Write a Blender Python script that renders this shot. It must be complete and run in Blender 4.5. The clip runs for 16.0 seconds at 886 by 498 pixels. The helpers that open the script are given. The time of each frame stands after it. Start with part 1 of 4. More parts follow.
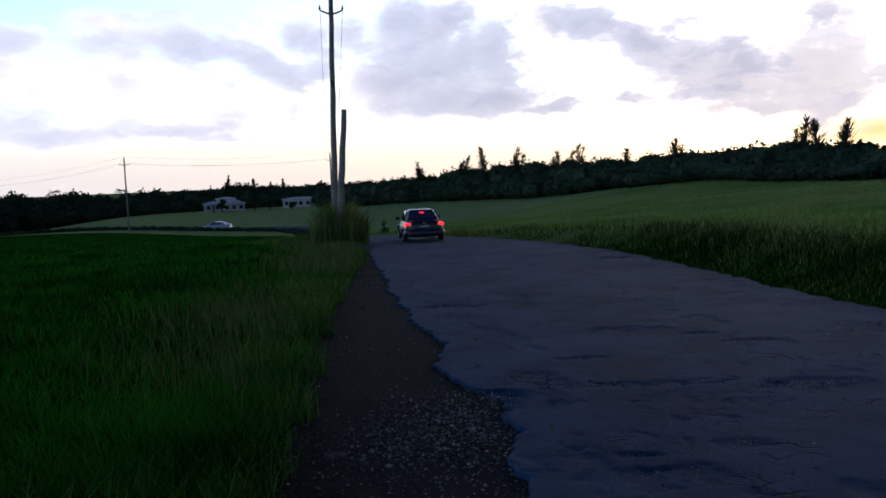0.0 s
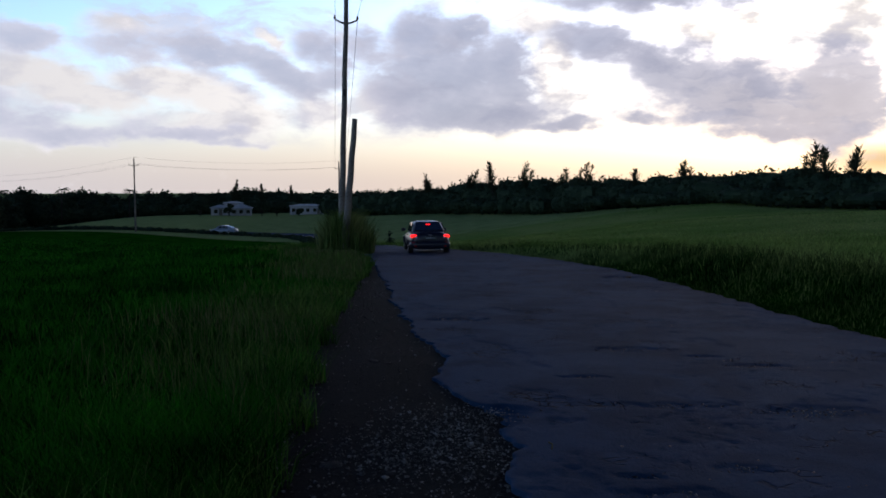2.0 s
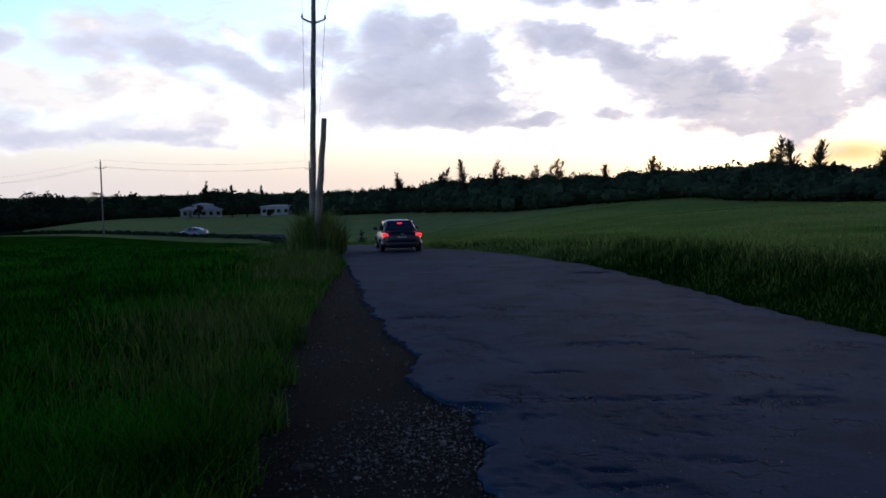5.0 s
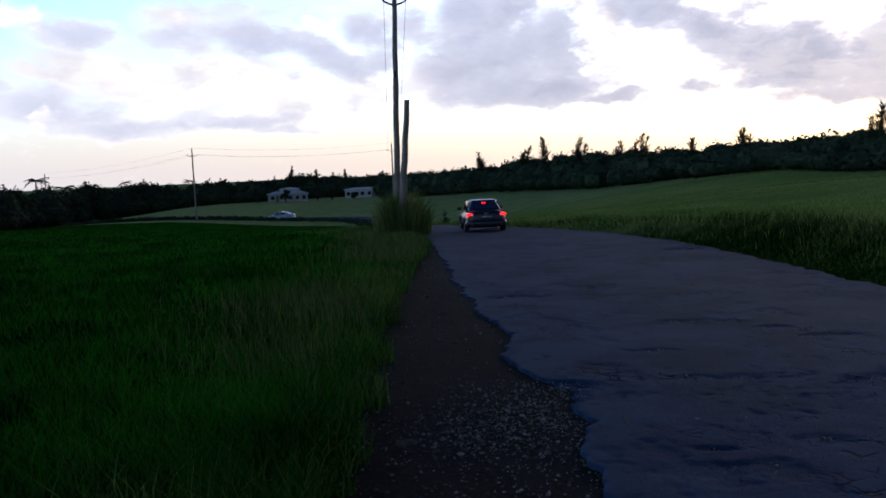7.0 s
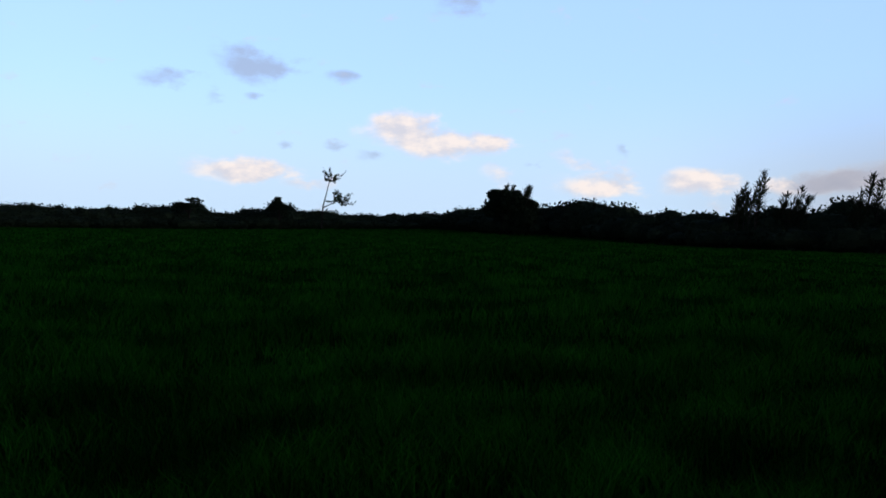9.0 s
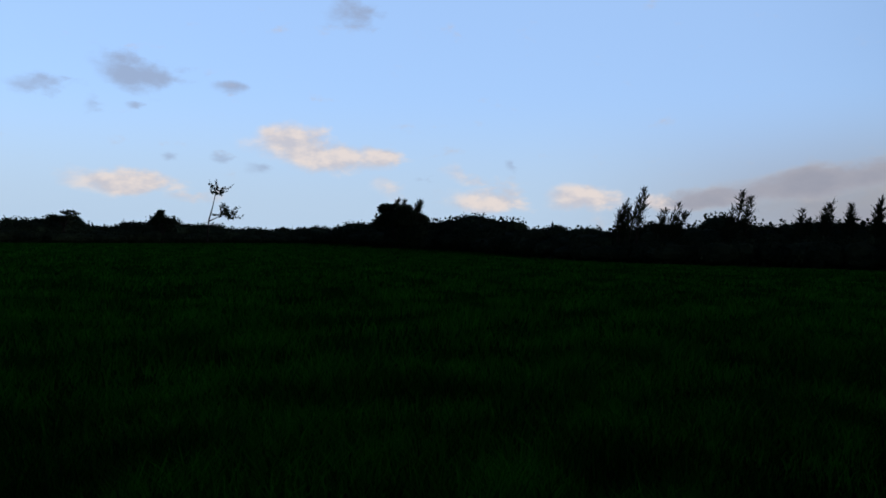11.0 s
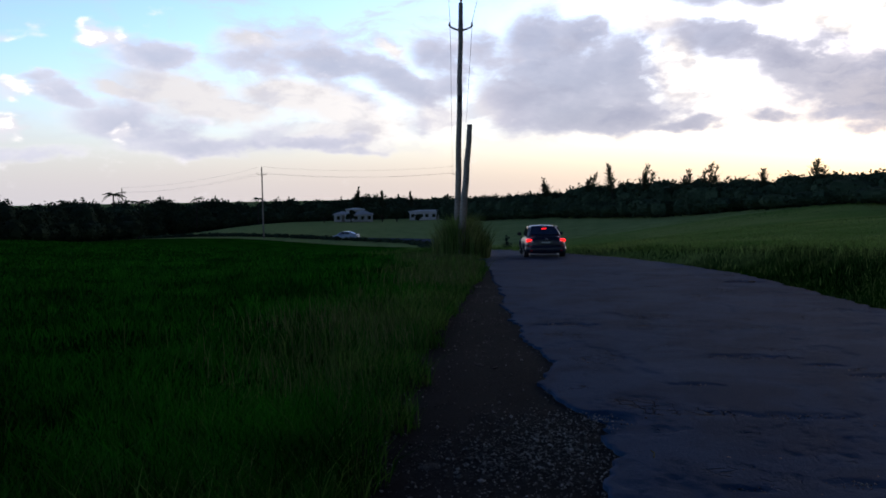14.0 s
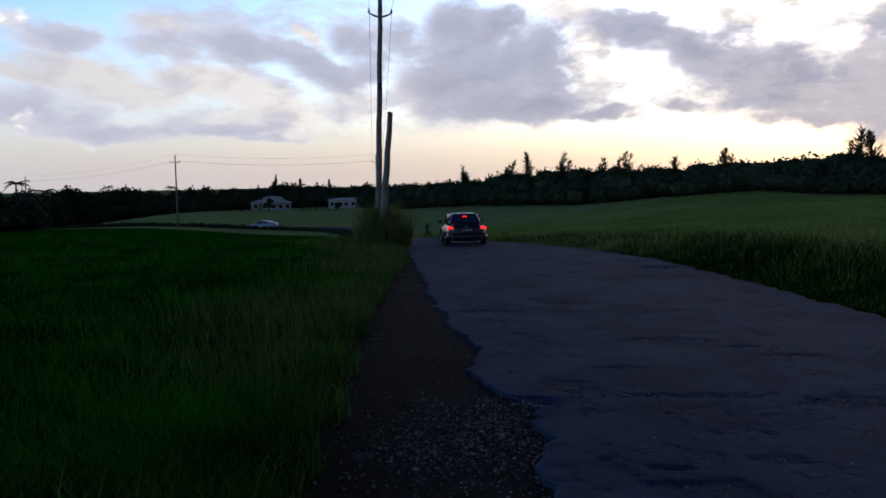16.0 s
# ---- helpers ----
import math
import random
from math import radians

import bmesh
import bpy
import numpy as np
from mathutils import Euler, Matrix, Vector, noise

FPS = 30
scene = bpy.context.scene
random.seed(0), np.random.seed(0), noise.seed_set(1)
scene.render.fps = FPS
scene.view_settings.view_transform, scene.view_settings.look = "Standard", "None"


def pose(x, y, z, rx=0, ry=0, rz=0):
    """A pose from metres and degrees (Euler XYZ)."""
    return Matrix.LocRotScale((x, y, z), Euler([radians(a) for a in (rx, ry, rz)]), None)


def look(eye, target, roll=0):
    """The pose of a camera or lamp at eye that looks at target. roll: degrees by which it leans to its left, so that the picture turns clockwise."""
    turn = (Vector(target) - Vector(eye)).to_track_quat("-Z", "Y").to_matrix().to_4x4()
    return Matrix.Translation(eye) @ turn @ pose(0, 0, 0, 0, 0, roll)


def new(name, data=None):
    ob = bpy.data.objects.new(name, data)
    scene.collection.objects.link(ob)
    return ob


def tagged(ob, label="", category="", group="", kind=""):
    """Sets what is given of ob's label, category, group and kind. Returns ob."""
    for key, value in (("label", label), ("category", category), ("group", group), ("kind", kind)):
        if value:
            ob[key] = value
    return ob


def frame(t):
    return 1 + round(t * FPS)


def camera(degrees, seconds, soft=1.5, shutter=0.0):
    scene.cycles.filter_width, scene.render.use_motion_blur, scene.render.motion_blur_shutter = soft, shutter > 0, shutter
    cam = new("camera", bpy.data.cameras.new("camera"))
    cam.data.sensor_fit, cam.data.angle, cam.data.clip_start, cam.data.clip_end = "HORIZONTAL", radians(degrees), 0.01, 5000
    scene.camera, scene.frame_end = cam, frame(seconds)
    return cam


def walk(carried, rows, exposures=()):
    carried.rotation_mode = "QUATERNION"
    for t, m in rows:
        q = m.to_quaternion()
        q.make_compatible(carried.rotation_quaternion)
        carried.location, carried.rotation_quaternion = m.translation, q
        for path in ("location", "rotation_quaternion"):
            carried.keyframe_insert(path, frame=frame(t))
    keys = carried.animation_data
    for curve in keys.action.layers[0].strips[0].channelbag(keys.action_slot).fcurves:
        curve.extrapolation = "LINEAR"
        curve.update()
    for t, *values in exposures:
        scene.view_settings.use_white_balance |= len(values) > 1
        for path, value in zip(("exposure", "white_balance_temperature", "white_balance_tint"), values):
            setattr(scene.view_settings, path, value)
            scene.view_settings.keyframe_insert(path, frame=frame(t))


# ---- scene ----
cam = camera(56.4, 16.0, soft=1.7)
# seconds, sway to the side and ahead, yaw, pitch, roll of a person who stands at the road's edge and turns
TURNS = [
    (0.0, 0.000, 0.000, -0.00, -4.98, 2.34), (0.5, -0.007, 0.006, 1.57, -4.01, 0.16), (1.0, -0.003, 0.011, 1.75, -3.81, 0.03), (1.5, -0.001, 0.009, 0.98, -3.27, -0.16),
    (2.0, -0.003, 0.003, 0.53, -4.09, 0.07), (2.5, 0.014, 0.002, -2.33, -5.07, 0.67), (3.0, 0.021, 0.004, -3.31, -5.79, 1.48), (3.5, 0.029, 0.010, -3.16, -6.02, 1.78),
    (4.0, 0.025, 0.015, -2.55, -4.36, 1.45), (6.5, -0.005, -0.002, -0.79, -4.19, 1.14), (7.0, -0.071, -0.014, 4.18, -5.47, 2.44), (7.5, -0.031, -0.014, 44.01, -5.06, 2.22),
    (7.7, -0.030, -0.016, 59.95, -4.02, 1.80), (7.9, -0.033, -0.019, 73.67, -3.65, 0.99), (8.0, -0.025, -0.019, 80.39, -3.94, 0.81), (8.2, -0.030, -0.020, 90.29, -3.24, 0.03),
    (8.7, -0.030, -0.020, 97.00, -2.25, -0.50), (9.4, -0.040, -0.020, 96.80, -1.50, -0.80), (10.3, -0.054, -0.024, 93.18, -1.25, -0.78), (10.5, -0.060, -0.023, 92.22, -1.16, -0.76),
    (11.0, -0.074, -0.020, 89.57, -0.89, -0.74), (11.5, -0.080, -0.018, 88.53, -1.27, -0.66), (12.0, -0.087, -0.015, 85.31, -1.56, -0.15), (12.5, -0.081, -0.014, 83.20, -1.25, 0.10),
    (13.0, -0.061, -0.012, 68.30, -1.67, 2.60), (13.1, -0.057, -0.012, 61.82, -1.88, 3.39), (13.3, -0.090, -0.012, 47.42, -2.80, 2.94), (13.5, -0.120, -0.016, 32.98, -3.37, 3.56),
    (14.0, 0.130, -0.009, 8.70, -3.70, 0.93), (14.5, 0.169, 0.004, 1.06, -3.40, 0.80), (15.0, 0.119, 0.012, -0.86, -2.95, 0.30), (15.5, 0.081, 0.009, 0.63, -3.85, 0.94),
    (16.0, 0.060, 0.006, 3.13, -4.62, 1.02)]
EYE = 1.6
walk(cam, [(t, pose(x, y, EYE, 90 + p, r, yaw)) for t, x, y, yaw, p, r in TURNS],
     exposures=[(0.0, 1.58), (0.5, 1.32), (1.0, 1.15), (1.5, 1.05), (2.0, 1.15), (2.5, 1.25), (3.5, 1.4), (6.5, 1.42), (7.0, 1.5), (7.5, 1.5), (8.2, 1.3), (9.5, 0.25),
                (12.9, 0.2), (13.5, 1.3), (14.0, 1.25), (14.5, 1.05), (15.0, 0.9), (15.5, 1.0), (16.0, 1.05)])


# ---- sky and light ----
class Nodes:
    """A short hand for building node trees."""

    def __init__(self, tree):
        self.tree = tree
        tree.nodes.clear()

    def add(self, kind, inputs=(), **settings):
        node = self.tree.nodes.new(kind)
        if "operation" in settings:
            node.operation = settings["operation"]
        if "use_clamp" in settings:
            node.use_clamp = settings["use_clamp"]
        if "data_type" in settings:
            node.data_type = settings["data_type"]
        if "blend_type" in settings:
            node.blend_type = settings["blend_type"]
        if "interpolation_type" in settings:
            node.interpolation_type = settings["interpolation_type"]
        if "sky_type" in settings:
            node.sky_type = settings["sky_type"]
        if "sun_disc" in settings:
            node.sun_disc = settings["sun_disc"]
        if "sun_elevation" in settings:
            node.sun_elevation = settings["sun_elevation"]
        if "sun_rotation" in settings:
            node.sun_rotation = settings["sun_rotation"]
        if "dust_density" in settings:
            node.dust_density = settings["dust_density"]
        if "ozone_density" in settings:
            node.ozone_density = settings["ozone_density"]
        if "altitude" in settings:
            node.altitude = settings["altitude"]
        if "feature" in settings:
            node.feature = settings["feature"]
        for key, value in dict(inputs).items():
            self.plug(node, key, value)
        return node

    def plug(self, node, key, value):
        if isinstance(value, bpy.types.NodeSocket):
            self.tree.links.new(value, node.inputs[key])
        else:
            node.inputs[key].default_value = value

    def math(self, op, a, b=0.0, c=0.0, clamp=False):
        return self.add("ShaderNodeMath", {0: a, 1: b, 2: c}, operation=op, use_clamp=clamp).outputs[0]

    def vec(self, op, a, b=(0, 0, 0), c=(0, 0, 0)):
        return self.add("ShaderNodeVectorMath", {0: a, 1: b, 2: c}, operation=op).outputs[0]

    def length(self, a):
        return self.add("ShaderNodeVectorMath", {0: a}, operation="LENGTH").outputs["Value"]

    def noise(self, vector, scale, detail=3.0, rough=0.55, warp=0.0):
        return self.add("ShaderNodeTexNoise", {"Vector": vector, "Scale": scale, "Detail": detail, "Roughness": rough, "Distortion": warp})

    def mix(self, fac, a, b, blend="MIX"):
        node = self.add("ShaderNodeMix", data_type="RGBA", blend_type=blend)
        for key, value in ((0, fac), (6, a), (7, b)):
            self.plug(node, key, value)
        return node.outputs[2]

    def ramp(self, value, lo, hi, a=0.0, b=1.0, kind="SMOOTHSTEP"):
        return self.add("ShaderNodeMapRange", {"Value": value, "From Min": lo, "From Max": hi, "To Min": a, "To Max": b}, interpolation_type=kind).outputs[0]


# cloud masses: azimuth (positive to the left of north), elevation, half width, half height, slant, weight
GREY_MAIN = [(-0.3, 7.7, 5.1, 3.14, 0, 1), (2.3, 10.3, 2.2, 1.76, 0, 1), (-1.6, 5.1, 6.4, 1.2, 0, 1), (2.4, 6.6, 3.9, 1.96, -0.2, 0.95), (-4.0, 8.0, 2.0, 2.94, 0, 1), (-7.5, 4.5, 3.5, 0.55, 0, 0.9), (5.4, 9.7, 2.7, 1.57, -0.2, 0.8), (-0.7, 10.6, 2.4, 1.18, 0, 0.9)]
GREY_RIGHT = [(-14.8, 7.8, 4.3, 1.76, -0.35, 1), (-19.6, 5.7, 6.3, 2.35, -0.1, 1), (-24.7, 5.8, 4.5, 3.53, 0, 1), (-9.8, 9.7, 3.1, 1.37, -0.15, 1), (-21.2, 3.7, 5.5, 0.63, 0, 0.9), (-13.0, 4.8, 2.4, 0.63, -0.1, 0.75), (-15.8, 4.9, 1.6, 0.86, 0, 0.8), (-17.9, 8.3, 3.5, 0.98, -0.3, 0.8), (-12.5, 12.5, 8.0, 1.0, -0.05, 0.9), (-31.0, 7.0, 4.0, 3.0, 0, 1)]
GREY_LEFT = [(16.4, 9.2, 4.3, 1.25, -0.1, 0.95), (11.6, 7.8, 3.5, 1.33, -0.5, 0.9), (8.9, 9.3, 2.4, 1.57, -0.2, 0.9), (21.0, 9.0, 3.5, 0.86, 0, 0.8), (27.4, 9.4, 3.0, 0.95, 0, 1), (8.5, 7.5, 1.8, 1.18, 0, 0.8), (14.6, 7.1, 3.1, 0.86, -0.4, 0.65), (10.2, 4.6, 1.4, 1.1, 0, 0.6)]
GREY_LOW = [(28.9, 4.7, 4.3, 1.41, -0.15, 1), (25.0, 3.5, 5.1, 0.78, 0, 0.95), (17.7, 3.8, 4.7, 0.55, 0, 0.8), (30.0, 6.0, 2.4, 0.98, -0.2, 0.7), (14.7, 3.3, 3.5, 0.39, 0, 0.7), (21.2, 4.3, 2.7, 0.71, 0, 0.6)]
GREY_SOUTH = [(54.5, 4.2, 6.7, 1.25, 0, 1), (59.0, 4.4, 3.9, 1.18, 0.1, 0.9), (46.4, 3.3, 7.1, 0.86, 0, 0.8), (32.7, 6.6, 2.4, 0.78, -0.3, 0.8), (34.2, 7.6, 1.6, 0.47, 0, 0.7), (36.1, 3.1, 6.3, 0.55, 0.05, 0.6), (65.0, 3.8, 6.3, 1.0, 0.12, 0.9), (71.0, 2.9, 5.5, 0.7, 0.12, 0.75)]
GREY_EAST = [(110.0, 10.2, 2.4, 0.86, -0.2, 1), (115.5, 9.1, 1.6, 0.55, 0, 0.9), (112.7, 8.2, 0.5, 0.63, 0, 0.6), (103.8, 9.6, 1.4, 0.39, 0, 0.7), (107.9, 5.3, 0.6, 0.24, 0, 0.7), (96.1, 15.2, 1.6, 0.86, 0, 0.8), (101.9, 4.4, 1.1, 0.39, 0, 0.75), (104.9, 5.2, 0.6, 0.24, 0, 0.5), (84.9, 5.2, 0.4, 0.39, 0, 0.6), (91.1, 3.7, 0.5, 0.27, 0, 0.6), (110.5, 8.2, 0.5, 0.24, 0, 0.6)]
WHITE_WEST = [(-7.0, 7.8, 1.6, 2.94, -0.3, 1), (-9.0, 5.7, 2.7, 1.1, -0.1, 1), (-19.5, 10.0, 5.9, 1.37, -0.1, 1), (-5.7, 11.3, 2.0, 0.86, 0, 1), (23.6, 6.0, 5.1, 1.1, -0.15, 0.9), (14.7, 5.6, 4.3, 1.57, -0.3, 0.9), (12.1, 9.9, 0.9, 0.63, -0.5, 0.8), (4.7, 5.9, 2.0, 1.33, -0.2, 0.9), (8.6, 5.4, 2.4, 1.57, 0, 0.8), (19.9, 10.9, 2.4, 0.39, 0, 0.5), (29.1, 6.9, 2.7, 0.55, -0.15, 0.9), (-26.0, 10.5, 5.0, 1.8, 0, 1)]
WHITE_SOUTH = [(26.1, 7.1, 5.1, 1.57, -0.1, 0.8), (18.6, 6.8, 4.7, 1.57, -0.1, 0.9), (15.1, 4.3, 4.7, 1.18, 0, 0.8), (22.1, 10.4, 2.4, 1.18, 0, 0.6), (40.0, 4.5, 7.0, 1.3, 0, 0.5), (62.0, 2.8, 10.0, 1.3, 0.1, 0.4)]
PUFF_SOUTH = [(49.8, 6.3, 2.0, 0.86, 0, 1), (46.6, 5.4, 2.7, 1.1, -0.2, 1), (42.9, 4.6, 2.4, 0.86, -0.1, 0.9), (40.3, 4.0, 1.6, 0.55, 0, 0.8), (52.1, 6.2, 1.1, 0.71, 0, 0.9), (50.9, 5.3, 1.6, 0.63, 0, 0.8), (57.7, 4.7, 1.0, 0.47, 0, 0.8), (55.7, 5.6, 0.9, 0.31, 0, 0.7), (36.8, 4.5, 1.4, 0.71, 0, 0.8), (30.8, 10.2, 1.4, 0.78, 0, 0.8), (37.5, 9.9, 1.5, 0.55, 0, 0.8), (42.0, 9.8, 1.0, 0.55, 0, 0.7), (29.4, 4.4, 1.0, 0.55, 0, 0.7), (60.1, 2.7, 0.9, 0.47, 0, 0.7), (36.6, 7.0, 1.6, 0.71, 0, 0.7)]
PUFF_EAST = [(99.9, 6.3, 1.8, 1.02, 0, 1), (98.0, 5.4, 3.5, 0.78, -0.1, 1), (94.1, 5.4, 1.3, 0.59, 0, 0.9), (110.5, 3.3, 2.7, 0.67, 0, 1), (106.7, 2.4, 1.3, 0.35, 0, 0.6), (93.3, 3.2, 1.2, 0.71, -0.5, 0.6), (87.6, 4.0, 1.5, 0.47, -0.2, 0.7), (86.4, 2.5, 2.0, 0.71, 0, 0.9), (79.9, 2.7, 1.8, 0.86, 0, 1), (75.2, 2.6, 0.9, 0.55, 0, 0.8), (101.4, 6.7, 0.7, 0.47, 0, 0.8)]
SUN_AZIMUTH, SUN_HEIGHT = -25.0, 7.0


def make_sky():
    world = bpy.data.worlds.new("evening_sky")
    scene.world = world
    world.use_nodes = True
    n = Nodes(world.node_tree)
    way = n.add("ShaderNodeTexCoord").outputs["Generated"]
    part_of = n.add("ShaderNodeSeparateXYZ", {0: way}).outputs
    azimuth = n.math("DEGREES", n.math("ARCTAN2", n.math("MULTIPLY", part_of[0], -1.0), part_of[1]))
    height = n.math("DEGREES", n.math("ARCSINE", part_of[2]))
    place = n.add("ShaderNodeCombineXYZ", {0: azimuth, 1: height}).outputs[0]
    big = n.noise(n.vec("MULTIPLY", place, (0.16, 0.4, 1)), 1.0, 3.0, 0.55)
    fine = n.noise(n.vec("MULTIPLY", place, (0.34, 0.62, 1)), 1.0, 8.0, 0.58)
    lit = n.noise(n.vec("MULTIPLY", n.vec("ADD", place, (-0.35, 0.5, 0)), (0.34, 0.62, 1)), 1.0, 8.0, 0.58)
    relief = n.math("SUBTRACT", fine.outputs["Fac"], lit.outputs["Fac"])
    shift = n.vec("MULTIPLY_ADD", n.vec("SUBTRACT", big.outputs["Color"], (0.5, 0.5, 0.5)), (1.6, 0.7, 0), place)
    shift = n.vec("MULTIPLY_ADD", n.vec("SUBTRACT", fine.outputs["Color"], (0.5, 0.5, 0.5)), (2.6, 1.7, 0), shift)

    def masses(rows, inner=0.2, outer=1.6, join=0.0):
        total = None
        for az, el, wide, tall, slant, weight in rows:
            flat = n.vec("SUBTRACT", shift, (az, el, 0))
            if slant:
                s = n.add("ShaderNodeSeparateXYZ", {0: flat}).outputs
                flat = n.add("ShaderNodeCombineXYZ", {0: s[0], 1: n.math("MULTIPLY_ADD", s[0], slant, s[1])}).outputs[0]
            d = n.length(n.vec("MULTIPLY", flat, (1 / wide, 1 / tall, 0)))
            m = n.ramp(d, outer, inner, 0.0, weight)
            total = m if total is None else n.math("SMOOTH_MAX" if join else "MAXIMUM", total, m, join)
        return n.ramp(total, 0.16, 1.0, kind="LINEAR") if join else total

    def ragged(mask, amount, lo, hi, most=1.0):
        return n.ramp(n.math("ADD", mask, n.math("MULTIPLY", n.math("SUBTRACT", fine.outputs["Fac"], 0.5), amount)), lo, hi, 0.0, most)

    sky = n.add("ShaderNodeTexSky", sky_type="NISHITA", sun_disc=False, sun_elevation=radians(SUN_HEIGHT), sun_rotation=radians(-SUN_AZIMUTH), dust_density=0.6, ozone_density=2.0, altitude=50)
    off = n.math("DIVIDE", n.math("SUBTRACT", azimuth, SUN_AZIMUTH), 48.0)
    near_sun = n.math("POWER", 2.718, n.math("MULTIPLY", n.math("MULTIPLY", off, off), -1.0))
    clear = n.mix(1.0, sky.outputs[0], n.mix(n.ramp(azimuth, 45.0, 85.0), (0.85, 0.9, 1.2, 1), (1.75, 1.75, 2.3, 1)), "MULTIPLY")
    clear = n.mix(n.ramp(azimuth, 36.0, 72.0, 0.0, 0.8), clear, (2.2, 3.4, 5.5, 1))
    haze = n.mix(near_sun, n.mix(n.ramp(azimuth, 60.0, 85.0), (1.85, 1.85, 2.1, 1), (2.75, 3.6, 4.6, 1)), (2.2, 1.82, 1.6, 1))
    colour = n.mix(n.ramp(height, 10.0, 0.0, 0.0, 0.95), clear, haze)
    over = n.ramp(big.outputs["Fac"], 0.5, 0.68, 0.0, 0.7)
    away = n.math("MAXIMUM", n.ramp(height, 17.0, 30.0), n.ramp(n.math("ABSOLUTE", n.math("SUBTRACT", azimuth, 42.0)), 82.0, 100.0))
    over = n.math("MULTIPLY", over, away)
    # thin veils lit from behind, hottest near the sun
    glare = n.math("MAXIMUM", masses(WHITE_WEST, 0.2, 1.5), masses(WHITE_SOUTH, 0.2, 1.5))
    white = ragged(glare, 0.7, 0.08, 0.75)
    bright = n.mix(n.math("POWER", near_sun, 2.0), (2.15, 2.1, 2.2, 1), (4.8, 4.5, 4.15, 1))
    veil = n.mix(near_sun, (1.9, 1.92, 2.15, 1), (2.5, 2.3, 2.25, 1))
    streak = n.math("ADD", n.math("MULTIPLY", fine.outputs["Fac"], 0.6), n.math("MULTIPLY", big.outputs["Fac"], 0.4))
    bright = n.mix(n.ramp(streak, 0.47, 0.6), bright, veil)
    colour = n.mix(white, colour, bright)
    # a thin broken layer between the banks
    wisp = n.noise(n.vec("MULTIPLY", n.vec("ADD", shift, (7.0, 3.0, 0)), (0.13, 0.34, 1)), 1.0, 7.0, 0.6, 0.4).outputs["Fac"]
    wisp = n.math("MULTIPLY", n.ramp(wisp, 0.46, 0.64, 0.0, 0.75), n.math("MULTIPLY", n.ramp(height, 2.2, 5.0), n.ramp(azimuth, 42.0, 18.0)))
    colour = n.mix(wisp, colour, n.mix(near_sun, (1.9, 1.92, 2.2, 1), (1.85, 1.8, 2.05, 1)))
    glow = n.ramp(n.length(n.vec("MULTIPLY", n.vec("SUBTRACT", place, (-27.5, 1.9, 0)), (1 / 6.0, 1 / 1.7, 0))), 1.0, 0.0, 0.0, 0.85)
    colour = n.mix(glow, colour, (2.0, 1.25, 0.5, 1))
    # heavy grey-lilac banks, paler towards their ragged rims and on their upper sides
    bank = n.math("MAXIMUM", n.math("MAXIMUM", masses(GREY_MAIN, 0.1, 2.1, 0.3), masses(GREY_RIGHT, 0.1, 2.1, 0.3)), n.math("MAXIMUM", masses(GREY_LEFT, 0.1, 2.0, 0.3), over))
    low = n.math("MAXIMUM", masses(GREY_LOW, 0.1, 1.85, 0.3), masses(GREY_SOUTH, 0.2, 1.7))
    bank = n.math("MAXIMUM", bank, low)
    grey = ragged(bank, 1.25, 0.1, 0.8, 0.94)
    body = n.math("ADD", bank, n.math("ADD", n.math("MULTIPLY", n.math("SUBTRACT", fine.outputs["Fac"], 0.5), 1.1), n.math("MULTIPLY", relief, -0.9)))
    rim = n.mix(near_sun, (2.7, 2.65, 2.85, 1), (2.4, 2.3, 2.45, 1))
    pale = n.mix(near_sun, (2.25, 2.25, 2.6, 1), (1.5, 1.5, 1.85, 1))
    deep = n.mix(near_sun, (1.8, 1.88, 2.3, 1), (0.95, 1.0, 1.36, 1))
    dull = n.mix(n.ramp(body, 0.2, 0.62), rim, pale)
    dull = n.mix(n.ramp(body, 0.45, 1.2), dull, deep)
    colour = n.mix(grey, colour, dull)
    small = ragged(masses(GREY_EAST, 0.1, 2.3), 2.0, 0.25, 1.0, 0.75)
    colour = n.mix(small, colour, (1.75, 2.1, 2.95, 1))
    # heaped cumulus with round lit heads
    billow = n.add("ShaderNodeTexVoronoi", {"Vector": n.vec("MULTIPLY", shift, (0.85, 1.25, 0)), "Scale": 1.0, "Smoothness": 0.5}, feature="SMOOTH_F1").outputs["Distance"]
    lumps = n.math("ADD", n.math("SUBTRACT", 0.42, billow), n.math("MULTIPLY", n.math("SUBTRACT", fine.outputs["Fac"], 0.5), 0.7))
    heaps = masses(PUFF_SOUTH, 0.2, 2.1)
    south = n.ramp(n.math("ADD", heaps, n.math("MULTIPLY", lumps, 0.5)), 0.2, 0.7, 0.0, 0.9)
    south = n.math("MULTIPLY", south, n.ramp(heaps, 0.05, 0.4))
    top = n.mix(n.ramp(n.math("ADD", lumps, n.math("MULTIPLY", relief, 1.5)), -0.2, 0.2), (2.4, 2.35, 2.55, 1), (3.9, 3.65, 3.5, 1))
    colour = n.mix(south, colour, top)
    east = ragged(masses(PUFF_EAST, 0.15, 2.2), 1.5, 0.15, 0.9, 0.9)
    pink = n.mix(n.ramp(relief, -0.14, 0.14), (3.3, 3.2, 3.5, 1), (4.7, 4.1, 3.8, 1))
    colour = n.mix(east, colour, pink)
    # dusk: the sky overhead and behind is deeper and bluer
    dim = n.ramp(height, 16.0, 30.0)
    behind = n.ramp(n.math("ABSOLUTE", n.math("SUBTRACT", azimuth, 42.0)), 80.0, 125.0, 1.0, 0.35)
